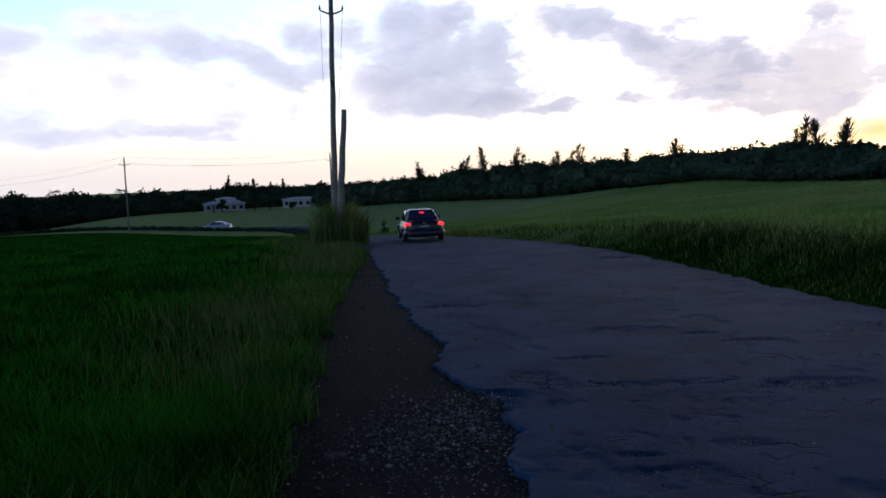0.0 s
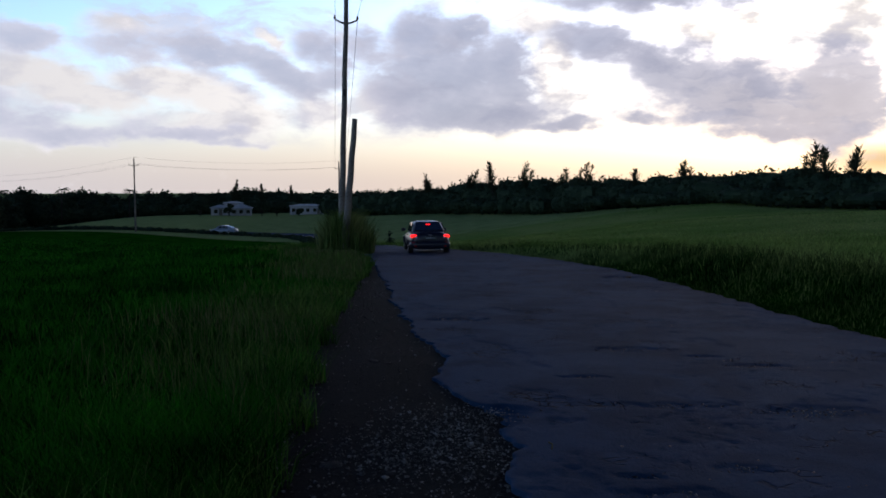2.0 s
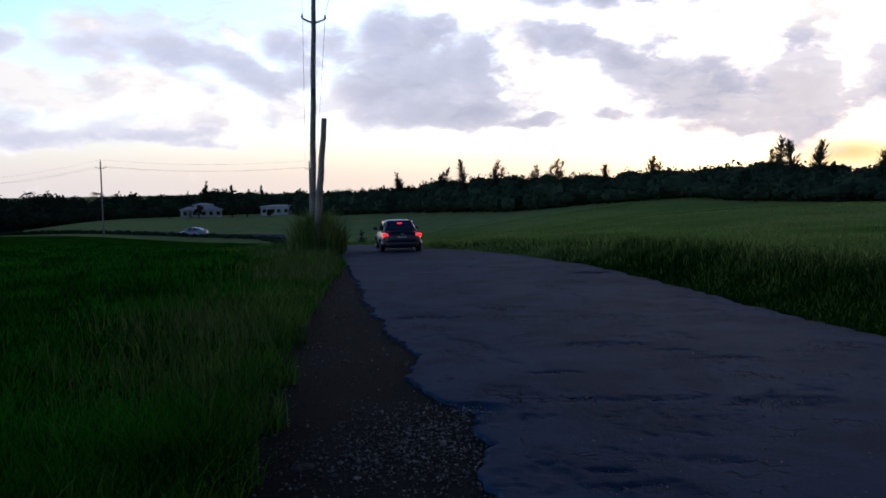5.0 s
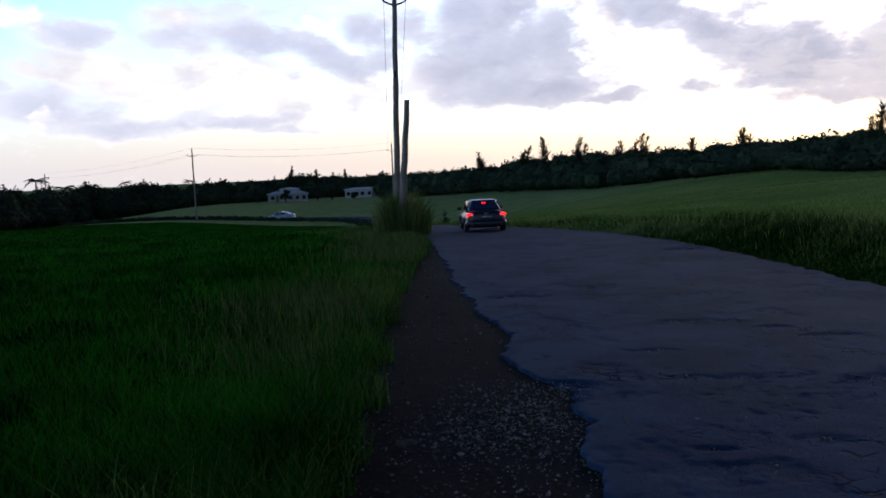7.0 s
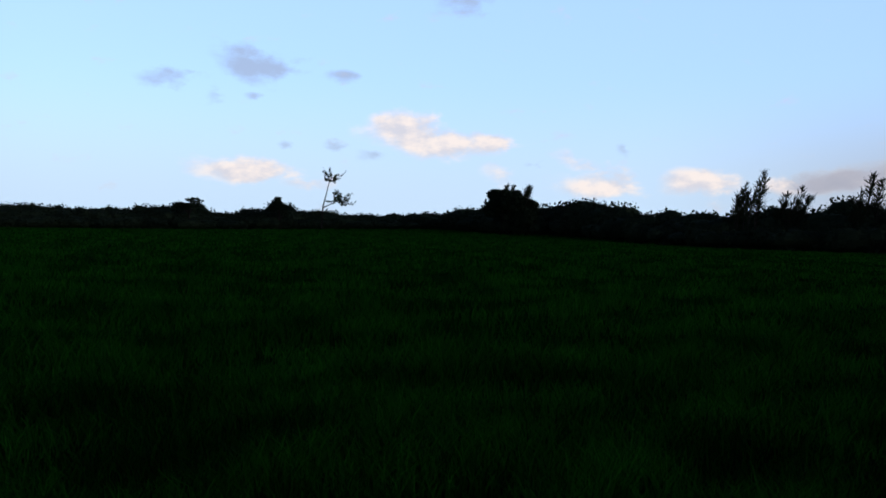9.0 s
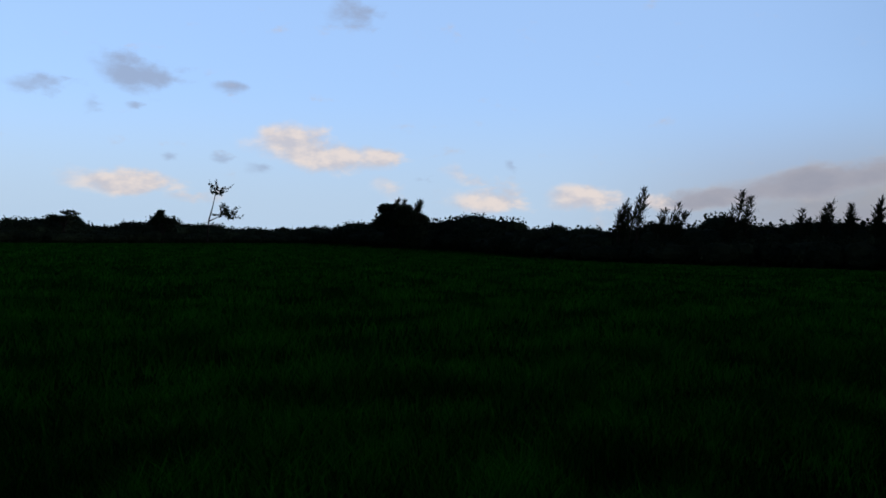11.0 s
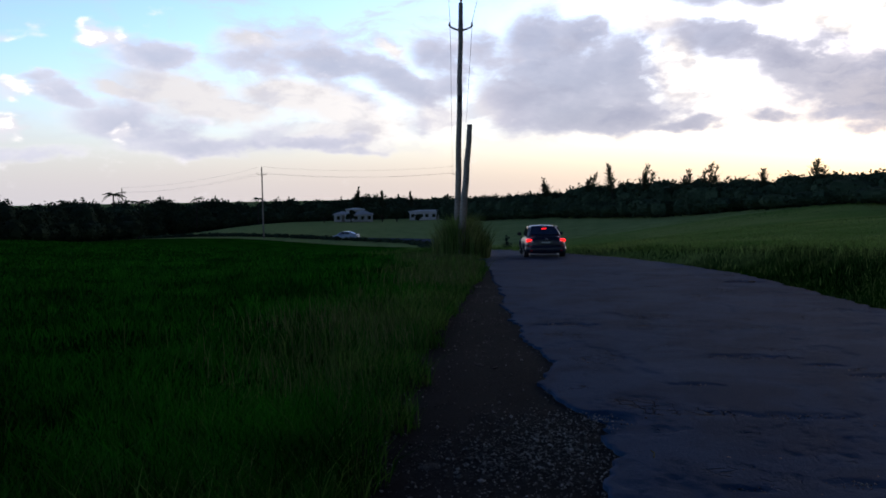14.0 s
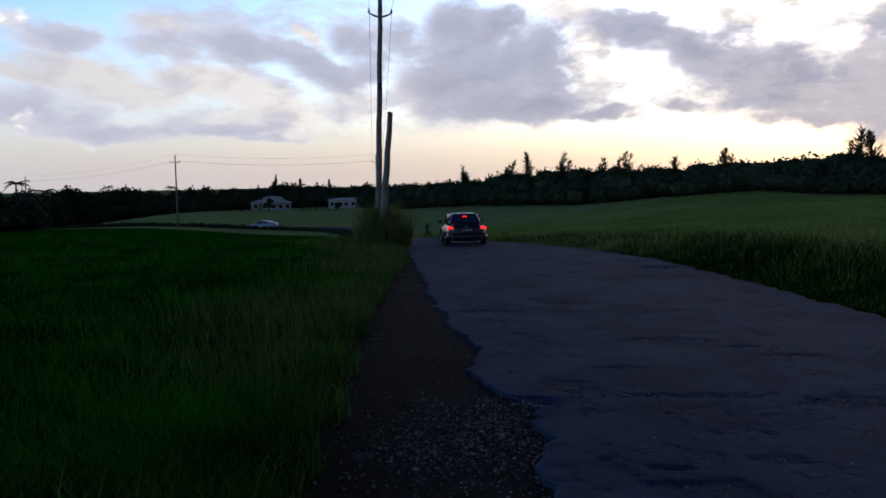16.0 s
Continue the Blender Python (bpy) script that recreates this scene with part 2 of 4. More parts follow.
    colour = n.mix(1.0, colour, n.mix(dim, (1, 1, 1, 1), (0.03, 0.055, 0.115, 1)), "MULTIPLY")
    colour = n.mix(1.0, colour, n.add("ShaderNodeCombineColor", {0: behind, 1: behind, 2: behind}).outputs[0], "MULTIPLY")
    back = n.add("ShaderNodeBackground", {"Color": colour, "Strength": 0.15})
    n.add("ShaderNodeOutputWorld", {"Surface": back.outputs[0]})


make_sky()
sun = new("sun", bpy.data.lights.new("sun", "SUN"))
sun.data.energy, sun.data.angle, sun.data.color = 0.06, radians(14), (1.0, 0.86, 0.68)
a, e = radians(SUN_AZIMUTH), radians(SUN_HEIGHT)
sun.matrix_world = look((0, 0, 60), Vector((0, 0, 60)) - Vector((-math.sin(a) * math.cos(e), math.cos(a) * math.cos(e), math.sin(e))))
tagged(sun, "low evening sun behind clouds", "sun", kind="structure")


# ---- materials ----
def material(name, colours, scale=1.0, rough=0.8, metal=0.0, bump=0.0, fine=None, spread=0.0, coat=0.0, bump_scale=None, glow=0.0, specular=0.5, thin=0.0):
    """Two or three colours spread by noise at two scales, with relief; spread varies value from piece to piece."""
    m = bpy.data.materials.new(name)
    m.use_nodes = True
    n = Nodes(m.node_tree)
    at = n.add("ShaderNodeTexCoord").outputs["Object"]
    wide = n.noise(at, scale, 4.0, 0.6)
    small = n.noise(at, fine or scale * 9, 4.0, 0.65)
    c = [(*x, 1) for x in colours]
    colour = n.mix(n.ramp(wide.outputs["Fac"], 0.36, 0.64), c[0], c[1])
    if len(c) > 2:
        colour = n.mix(n.ramp(small.outputs["Fac"], 0.45, 0.68), colour, c[2])
    if spread:
        piece = n.add("ShaderNodeNewGeometry").outputs["Random Per Island"]
        colour = n.mix(1.0, colour, n.add("ShaderNodeCombineColor", {i: n.ramp(piece, 0, 1, 1 - spread, 1 + spread, "LINEAR") for i in range(3)}).outputs[0], "MULTIPLY")
    b = n.add("ShaderNodeBsdfPrincipled", {"Base Color": colour, "Roughness": n.ramp(small.outputs["Fac"], 0.3, 0.7, rough * 0.85, min(1, rough * 1.1), "LINEAR"), "Metallic": metal, "Coat Weight": coat, "Coat Roughness": 0.04, "Specular IOR Level": specular})
    if glow:
        n.plug(b, "Emission Color", c[0])
        n.plug(b, "Emission Strength", glow)
    if bump:
        relief = n.noise(at, bump_scale or scale * 20, 5.0, 0.65)
        n.plug(b, "Normal", n.add("ShaderNodeBump", {"Height": relief.outputs["Fac"], "Strength": bump, "Distance": 0.02}).outputs[0])
    surface = b.outputs[0]
    if thin:
        through_leaf = n.add("ShaderNodeBsdfTranslucent", {"Color": colour})
        surface = n.add("ShaderNodeMixShader", {0: thin, 1: surface, 2: through_leaf.outputs[0]}).outputs[0]
    n.add("ShaderNodeOutputMaterial", {"Surface": surface})
    return m


def tarmac_material():
    """Old tarmac: bleached and patched at the scale of a stride, speckled with chippings, crazed in places."""
    m = bpy.data.materials.new("worn_tarmac")
    m.use_nodes = True
    n = Nodes(m.node_tree)
    at = n.add("ShaderNodeTexCoord").outputs["Object"]
    wide, patch = n.noise(at, 0.35, 4.0), n.noise(at, 1.1, 5.0, 0.6, 0.6)
    grain, chips = n.noise(at, 38.0, 4.0, 0.7), n.noise(at, 120.0, 2.0)
    colour = n.mix(n.ramp(patch.outputs["Fac"], 0.38, 0.62), (0.008, 0.025, 0.058, 1), (0.014, 0.04, 0.086, 1))
    colour = n.mix(n.ramp(wide.outputs["Fac"], 0.45, 0.66, 0.0, 0.6), colour, (0.024, 0.052, 0.1, 1))
    colour = n.mix(n.ramp(grain.outputs["Fac"], 0.42, 0.3, 0.0, 0.7), colour, (0.01, 0.014, 0.026, 1))
    colour = n.mix(n.ramp(chips.outputs["Fac"], 0.66, 0.76, 0.0, 0.5), colour, (0.12, 0.125, 0.14, 1))
    bent = n.vec("MULTIPLY_ADD", n.vec("SUBTRACT", n.noise(at, 5.0, 3.0).outputs["Color"], (0.5, 0.5, 0.5)), (0.16, 0.16, 0), at)
    cell = n.add("ShaderNodeTexVoronoi", {"Vector": bent, "Scale": 8.0}, feature="DISTANCE_TO_EDGE").outputs["Distance"]
    crazed = n.math("MULTIPLY", n.ramp(cell, 0.09, 0.02), n.ramp(n.noise(at, 0.9, 5.0, 0.65).outputs["Fac"], 0.54, 0.64))
    colour = n.mix(n.math("MULTIPLY", crazed, 0.9), colour, (0.007, 0.009, 0.014, 1))
    b = n.add("ShaderNodeBsdfPrincipled", {"Base Color": colour, "Roughness": 0.85, "Specular IOR Level": 0.05})
    tops = n.math("SUBTRACT", n.math("MULTIPLY_ADD", patch.outputs["Fac"], 0.6, n.math("MULTIPLY", grain.outputs["Fac"], 0.5)), crazed)
    n.plug(b, "Normal", n.add("ShaderNodeBump", {"Height": tops, "Strength": 0.7, "Distance": 0.02}).outputs[0])
    n.add("ShaderNodeOutputMaterial", {"Surface": b.outputs[0]})
    return m


def field_material():
    """Grass and earth of three fields: lush by the road, with shade between blades painted in near the standpoint,
    paler beyond the far road, olive on the rise.
    """
    m = bpy.data.materials.new("field_soil_shaded_near")
    m.use_nodes = True
    n = Nodes(m.node_tree)
    at = n.add("ShaderNodeTexCoord").outputs["Object"]
    xyz = n.add("ShaderNodeSeparateXYZ", {0: at}).outputs
    wide, mid, small = n.noise(at, 0.06, 4.0), n.noise(at, 0.45, 4.0), n.noise(at, 4.0, 5.0)
    # almost black: the shade down between the blades, put into the ground colour
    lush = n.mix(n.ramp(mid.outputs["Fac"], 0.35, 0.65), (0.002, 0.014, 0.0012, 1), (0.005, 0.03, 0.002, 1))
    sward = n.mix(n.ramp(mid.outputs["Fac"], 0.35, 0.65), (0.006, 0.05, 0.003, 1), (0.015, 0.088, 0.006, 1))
    # the painted shade gives way to plain grass colour with distance from the standpoint
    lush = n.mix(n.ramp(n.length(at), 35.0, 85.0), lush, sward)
    pale = n.mix(n.ramp(mid.outputs["Fac"], 0.35, 0.65), (0.17, 0.23, 0.085, 1), (0.23, 0.28, 0.11, 1))
    olive = n.mix(n.ramp(wide.outputs["Fac"], 0.4, 0.6), (0.14, 0.215, 0.052, 1), (0.2, 0.25, 0.078, 1))
    beyond = n.math("ADD", n.math("MULTIPLY", n.math("ADD", xyz[0], 34.0), 0.35), n.math("SUBTRACT", xyz[1], 121.0))
    rise = n.math("ADD", n.math("SUBTRACT", xyz[0], 4.0), n.math("MULTIPLY", n.math("SUBTRACT", xyz[1], 20.0), 0.28))
    rise = n.math("MINIMUM", rise, n.math("ADD", n.math("SUBTRACT", xyz[0], 8.0), n.math("MULTIPLY", n.math("SUBTRACT", xyz[1], 20.0), 0.45)))
    wob = n.math("MULTIPLY", n.math("SUBTRACT", mid.outputs["Fac"], 0.5), 3.0)
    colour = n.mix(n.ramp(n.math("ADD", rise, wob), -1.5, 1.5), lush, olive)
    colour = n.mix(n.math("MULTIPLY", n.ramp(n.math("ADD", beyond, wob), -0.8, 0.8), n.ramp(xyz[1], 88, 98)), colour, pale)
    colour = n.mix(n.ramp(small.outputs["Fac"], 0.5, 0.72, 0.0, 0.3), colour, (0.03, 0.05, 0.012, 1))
    b = n.add("ShaderNodeBsdfPrincipled", {"Base Color": colour, "Roughness": 1.0, "Specular IOR Level": 0.0})
    n.plug(b, "Normal", n.add("ShaderNodeBump", {"Height": n.noise(at, 2.5, 6.0, 0.7).outputs["Fac"], "Strength": 0.8, "Distance": 0.25}).outputs[0])
    n.add("ShaderNodeOutputMaterial", {"Surface": b.outputs[0]})
    return m


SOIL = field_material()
TARMAC = tarmac_material()
DIRT = material("gravel_dirt", [(0.010, 0.010, 0.011), (0.017, 0.016, 0.017), (0.028, 0.027, 0.028)], 1.5, 0.95, bump=0.9, fine=30, bump_scale=70, specular=0.02)
LEAF = material("leaves", [(0.02, 0.034, 0.021), (0.031, 0.048, 0.027)], 0.3, 0.9, spread=0.3, specular=0.02)
NEEDLE = material("casuarina_needles", [(0.018, 0.026, 0.016), (0.028, 0.036, 0.02)], 0.5, 0.9, spread=0.3, specular=0.02)
BARK = material("bark", [(0.025, 0.023, 0.02), (0.05, 0.045, 0.04), (0.016, 0.015, 0.013)], 1.2, 0.95, bump=0.6, specular=0.1)
POLE = material("weathered_pole_wood", [(0.16, 0.14, 0.12), (0.22, 0.19, 0.16), (0.09, 0.08, 0.07)], 1.0, 0.9, bump=0.5, fine=14)
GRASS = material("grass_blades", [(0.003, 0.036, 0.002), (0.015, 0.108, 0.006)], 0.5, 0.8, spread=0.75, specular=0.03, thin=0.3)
BANK = material("field_grass_blades", [(0.075, 0.14, 0.026), (0.17, 0.225, 0.06)], 0.2, 0.8, spread=0.5, specular=0.05, thin=0.35)
WEED = material("roadside_weeds", [(0.012, 0.035, 0.006), (0.06, 0.085, 0.022)], 0.45, 0.85, spread=0.7, specular=0.03, thin=0.3)
CANE = material("cane_grass", [(0.07, 0.12, 0.028), (0.15, 0.18, 0.06)], 0.8, 0.8, spread=0.6, specular=0.05, thin=0.35)
VERGE = material("verge_grass", [(0.024, 0.075, 0.011), (0.07, 0.125, 0.025)], 0.35, 0.8, spread=0.7, specular=0.03, thin=0.35)
STRAW = material("dry_grass", [(0.055, 0.075, 0.024), (0.105, 0.115, 0.045)], 0.6, 0.8, spread=0.5, specular=0.05, thin=0.3)
STONE = material("gravel_stone", [(0.1, 0.098, 0.096), (0.18, 0.175, 0.17), (0.06, 0.058, 0.056)], 8, 0.9, spread=0.7, specular=0.1)
SLAB = material("flat_dull_stone", [(0.04, 0.039, 0.038), (0.075, 0.073, 0.07), (0.025, 0.024, 0.024)], 12, 0.95, bump=0.6, specular=0.05)
WALL = material("white_painted_wall", [(0.42, 0.42, 0.43), (0.5, 0.5, 0.5), (0.34, 0.33, 0.32)], 0.5, 0.85)
ROOF = material("grey_roof_sheet", [(0.3, 0.31, 0.33), (0.38, 0.39, 0.41)], 0.6, 0.7)
DARK_GLASS = material("dark_window_glass", [(0.012, 0.014, 0.017), (0.016, 0.018, 0.02)], 1.0, 0.04, specular=0.7)
NAVY = material("navy_car_paint", [(0.006, 0.008, 0.02), (0.009, 0.012, 0.026)], 1.0, 0.4, coat=0.3, specular=0.35)
PALE_BLUE = material("pale_blue_car_paint", [(0.2, 0.25, 0.32), (0.24, 0.29, 0.36)], 1.0, 0.3, coat=0.8)
RUBBER = material("tyre_rubber", [(0.012, 0.012, 0.012), (0.018, 0.018, 0.018)], 4.0, 0.85)
ALLOY = material("alloy", [(0.55, 0.56, 0.58), (0.62, 0.63, 0.65)], 3.0, 0.3, metal=1.0)
BLACK = material("black_plastic", [(0.012, 0.012, 0.013), (0.018, 0.018, 0.02)], 4.0, 0.6)
TAIL = material("lit_tail_lamp", [(1.0, 0.012, 0.014), (1.0, 0.02, 0.02)], 6.0, 0.2, glow=0.9)
TAIL_LENS = material("red_reflector", [(0.35, 0.01, 0.012), (0.4, 0.015, 0.015)], 6.0, 0.25)
LENS = material("clear_lamp_lens", [(0.6, 0.6, 0.62), (0.7, 0.7, 0.72)], 6.0, 0.12)
AMBER = material("amber_lamp_lens", [(0.7, 0.22, 0.03), (0.75, 0.26, 0.04)], 6.0, 0.15)
PLATE = material("plate_green", [(0.03, 0.05, 0.04), (0.04, 0.06, 0.05)], 6.0, 0.5)
PALE = material("pale_lettering", [(0.6, 0.62, 0.62), (0.68, 0.7, 0.7)], 6.0, 0.5)
CERAMIC = material("insulator_ceramic", [(0.12, 0.07, 0.05), (0.16, 0.1, 0.07)], 6.0, 0.25)
WIRE = material("cable", [(0.03, 0.03, 0.032), (0.04, 0.04, 0.042)], 2.0, 0.5)


# ---- helpers for meshes ----
def mesh_of(name, verts, faces, mat, smooth=False):
    me = bpy.data.meshes.new(name)
    me.from_pydata([tuple(v) for v in verts], [], [tuple(f) for f in faces])
    me.materials.append(mat)
    if smooth:
        me.polygons.foreach_set("use_smooth", [True] * len(me.polygons))
    me.update()
    return me


def quick_mesh(name, verts, faces, mat):
    """A mesh from numpy arrays; all faces have the same number of corners."""
    verts, faces = np.asarray(verts, np.float32), np.asarray(faces, np.int32)
    me = bpy.data.meshes.new(name)
    me.vertices.add(len(verts))
    me.vertices.foreach_set("co", verts.ravel())
    k = faces.shape[1]
    me.loops.add(faces.size)
    me.loops.foreach_set("vertex_index", faces.ravel())
    me.polygons.add(len(faces))
    me.polygons.foreach_set("loop_start", np.arange(0, faces.size, k, dtype=np.int32))
    me.materials.append(mat)
    me.update(calc_edges=True)
    return me


def part(name, bm, mat, parent=None, label="", smooth=False, m=None):
    me = bpy.data.meshes.new(name)
    bm.to_mesh(me)
    bm.free()
    me.materials.append(mat)
    if smooth:
        me.polygons.foreach_set("use_smooth", [True] * len(me.polygons))
    ob = new(name, me)
    if parent:
        ob.parent = parent
    if m:
        ob.matrix_local = m
    return tagged(ob, label)


def tube(points, radii, sides=8, bm=None, cap=True):
    """A round bar through the points, with a radius at each."""
    bm = bm or bmesh.new()
    points = [Vector(p) for p in points]
    rings = []
    for i, p in enumerate(points):
        d = (points[min(i + 1, len(points) - 1)] - points[max(i - 1, 0)]).normalized()
        u = d.cross(Vector((0.3, 1, 0.1))).normalized()
        v = d.cross(u)
        rings.append([bm.verts.new(p + radii[i] * (u * math.cos(k * math.tau / sides) + v * math.sin(k * math.tau / sides))) for k in range(sides)])
    for p, q in zip(rings, rings[1:]):
        for k in range(sides):
            bm.faces.new((p[k], p[(k + 1) % sides], q[(k + 1) % sides], q[k]))
    if cap:
        bm.faces.new(rings[0][::-1])
        bm.faces.new(rings[-1])
    return bm


def box(bm, x0, y0, z0, x1, y1, z1, bevel=0.0):
    got = bmesh.ops.create_cube(bm, size=1.0, matrix=Matrix.LocRotScale(((x0 + x1) / 2, (y0 + y1) / 2, (z0 + z1) / 2), None, (x1 - x0, y1 - y0, z1 - z0)))
    if bevel:
        edges = {e for v in got["verts"] for e in v.link_edges}
        bmesh.ops.bevel(bm, geom=list(edges), offset=bevel, segments=2, affect="EDGES")
    return bm


def polar(azimuth, distance):
    return -math.sin(radians(azimuth)) * distance, math.cos(radians(azimuth)) * distance


# ---- the land ----
def road_level(y):
    """The road falls gently away from the standpoint, and more steeply past the bend."""
    return -0.0185 * ((y - 4) + np.sqrt((y - 4) ** 2 + 9.0)) + 0.02 - 0.019 * ((y - 47) + np.sqrt((y - 47) ** 2 + 16.0))


# spot heights off the road: azimuth, distance, height
SPOTS = [(34, 130, -4.3), (40, 110, -2.75), (48, 90, -1.1), (55, 95, -1.6), (65, 95, -1.4), (75, 97, -1.3), (82, 105, -1.1), (89, 130, -0.7), (97, 170, -0.3), (112, 170, -0.7),
         (4.7, 150, -3.8), (-5.2, 134, -2.6), (-10.9, 117, -1.2), (-18.6, 98, -0.1), (-25, 91, -0.4), (-14.5, 104, -0.5), (-21.3, 95, -0.4), (-33, 88, -0.3), (-18, 60, -0.35), (21, 140, -4.95), (28, 165, -5.6), (21, 260, -6.3), (12, 250, -6.1), (6, 220, -5.2),
         (30, 260, -11), (70, 30, -0.35), (100, 30, -0.15), (45, 30, -0.7), (25, 45, -1.6), (150, 60, 0.2), (-150, 60, 0.4), (-90, 60, 0.8), (-40, 40, 0.35), (-20, 35, -0.5)]
CENTRE = [(2.95, -30), (2.95, -15), (2.9, 0), (2.75, 5), (2.3, 10), (1.65, 16), (0.6, 25), (-0.5, 31), (-2.4, 38), (-5.0, 46), (-8.2, 66), (-11.2, 95), (-14.5, 117), (-21, 130), (-34, 138), (-53, 142), (-75, 157), (-112, 186), (-160, 220)]


def smooth_line(points, step=0.5):
    """A smooth curve through the points, in steps of about that many metres."""
    p = np.array([2 * np.array(points[0]) - points[1], *points, 2 * np.array(points[-1]) - points[-2]], float)
    out = []
    for i in range(1, len(p) - 2):
        k = max(2, int(np.linalg.norm(p[i + 1] - p[i]) / step))
        for t in np.arange(k) / k:
            out.append(0.5 * (2 * p[i] + (p[i + 1] - p[i - 1]) * t + (2 * p[i - 1] - 5 * p[i] + 4 * p[i + 1] - p[i + 2]) * t * t + (3 * p[i] - p[i - 1] - 3 * p[i + 1] + p[i + 2]) * t ** 3))
    return np.array(out + [p[-2]])


LINE = smooth_line(CENTRE, 0.5)
# the grassy rim of the tarmac on the side of the rise, as x and y
RIM = np.array([(5.65, -30), (5.6, 0), (5.2, 8), (5.08, 10.6), (4.98, 13.7), (4.94, 16.6), (4.75, 20.7), (4.5, 23.3), (3.64, 28.6), (2.25, 34.1), (0.44, 38.5), (-1.9, 42.8), (-4.7, 48), (-8, 60), (-100, 200)])


def spot_table():
    rows = [(*polar(a, r), z) for a, r, z in SPOTS]
    for x, y in CENTRE[:12]:
        rows += [(x - 3.5, y, road_level(y)), (x + 3.0, y, road_level(y))]
    for x, y in CENTRE[13:15]:
        rows.append((x, y, -5.7))
    return np.array(rows)


KNOTS = spot_table()


def kernel(d2):
    return 0.5 * d2 * np.log(d2 + 1e-9)


def solve_land():
    k, p = len(KNOTS), np.c_[np.ones(len(KNOTS)), KNOTS[:, :2] / 100]
    d2 = ((KNOTS[:, None, :2] - KNOTS[None, :, :2]) ** 2).sum(2) / 1e4
    a = np.zeros((k + 3, k + 3))
    a[:k, :k], a[:k, k:], a[k:, :k] = kernel(d2) + 2e-4 * np.eye(k), p, p.T
    return np.linalg.solve(a, np.r_[KNOTS[:, 2], 0, 0, 0])


LAND = solve_land()


def ground_height(x, y):
    """The height of the ground at points, as arrays; far off it levels out to a low plain."""
    x, y = np.asarray(x, float), np.asarray(y, float)
    r = np.hypot(x, y)
    shrink = np.minimum(1.0, 330 / np.maximum(r, 1e-6))
    px, py = (x * shrink).ravel(), (y * shrink).ravel()
    d2 = ((px[:, None] - KNOTS[:, 0]) ** 2 + (py[:, None] - KNOTS[:, 1]) ** 2) / 1e4
    z = kernel(d2) @ LAND[:-3] + LAND[-3] + LAND[-2] * px / 100 + LAND[-1] * py / 100
    z = np.clip(z.reshape(x.shape), -16, 3)
    far = np.clip((r - 300) / 900, 0, 1)
    # the bank beside the road, with a ditch at its foot
    off = x - np.interp(y, RIM[:, 1], RIM[:, 0])
    along = np.clip((y + 20) / 12, 0, 1) * np.clip((46 - y) / 22, 0, 1)
    up = np.clip((off - 0.1) / 1.7, 0, 1)
    z = z + along * (0.5 * up * up * (3 - 2 * up) * np.clip((16 - off) / 12, 0, 1))
    return z * (1 - far) + (-14.0) * far


def height_at(x, y):
    return float(ground_height(np.array([x]), np.array([y]))[0])


def make_ground():
    turns, rings = 240, np.r_[0.0, np.geomspace(0.8, 4500, 120)]
    a = np.arange(turns) * math.tau / turns
    x, y = np.outer(rings, np.sin(a)), np.outer(rings, np.cos(a))
    z = ground_height(x, y)
    verts = np.stack([x, y, z], 2).reshape(-1, 3)
    i, k = np.meshgrid(np.arange(len(rings) - 1), np.arange(turns), indexing="ij")
    faces = np.stack([i * turns + k, i * turns + (k + 1) % turns, (i + 1) * turns + (k + 1) % turns, (i + 1) * turns + k], 2).reshape(-1, 4)[:, ::-1]
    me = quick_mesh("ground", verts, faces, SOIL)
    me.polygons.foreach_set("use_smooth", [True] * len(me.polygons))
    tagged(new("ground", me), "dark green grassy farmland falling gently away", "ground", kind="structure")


make_ground()


def side_points(line, offset):
    d = np.gradient(line, axis=0)
    d /= np.linalg.norm(d, axis=1)[:, None]
    return line + np.stack([d[:, 1], -d[:, 0]], 1) * offset


def wobble(line, seed):
    return np.array([noise.noise((q[0] * 0.8, q[1] * 0.8, seed)) + 0.7 * noise.noise((q[0] * 2.6, q[1] * 2.6, seed)) + 0.5 * noise.noise((q[0] * 7, q[1] * 7, seed)) for q in line])


# shallow pits in the tarmac: x, y, half width, half length, depth
PITS = [(1.93, 8.85, 0.42, 0.16, 0.010), (2.55, 8.37, 0.16, 0.10, 0.012), (2.93, 7.84, 0.3, 0.1, 0.010), (1.09, 4.5, 0.16, 0.05, 0.012), (1.1, 4.22, 0.26, 0.08, 0.010), (1.68, 4.64, 0.2, 0.08, 0.010),
        (2.71, 5.99, 0.38, 0.2, 0.010), (1.18, 7.28, 0.2, 0.08, 0.012), (1.64, 6.19, 0.5, 0.1, 0.009), (4.1, 20, 0.4, 0.4, 0.02), (0.1, 11.5, 0.4, 0.2, 0.015), (0.3, 5.95, 0.25, 0.25, 0.02)]


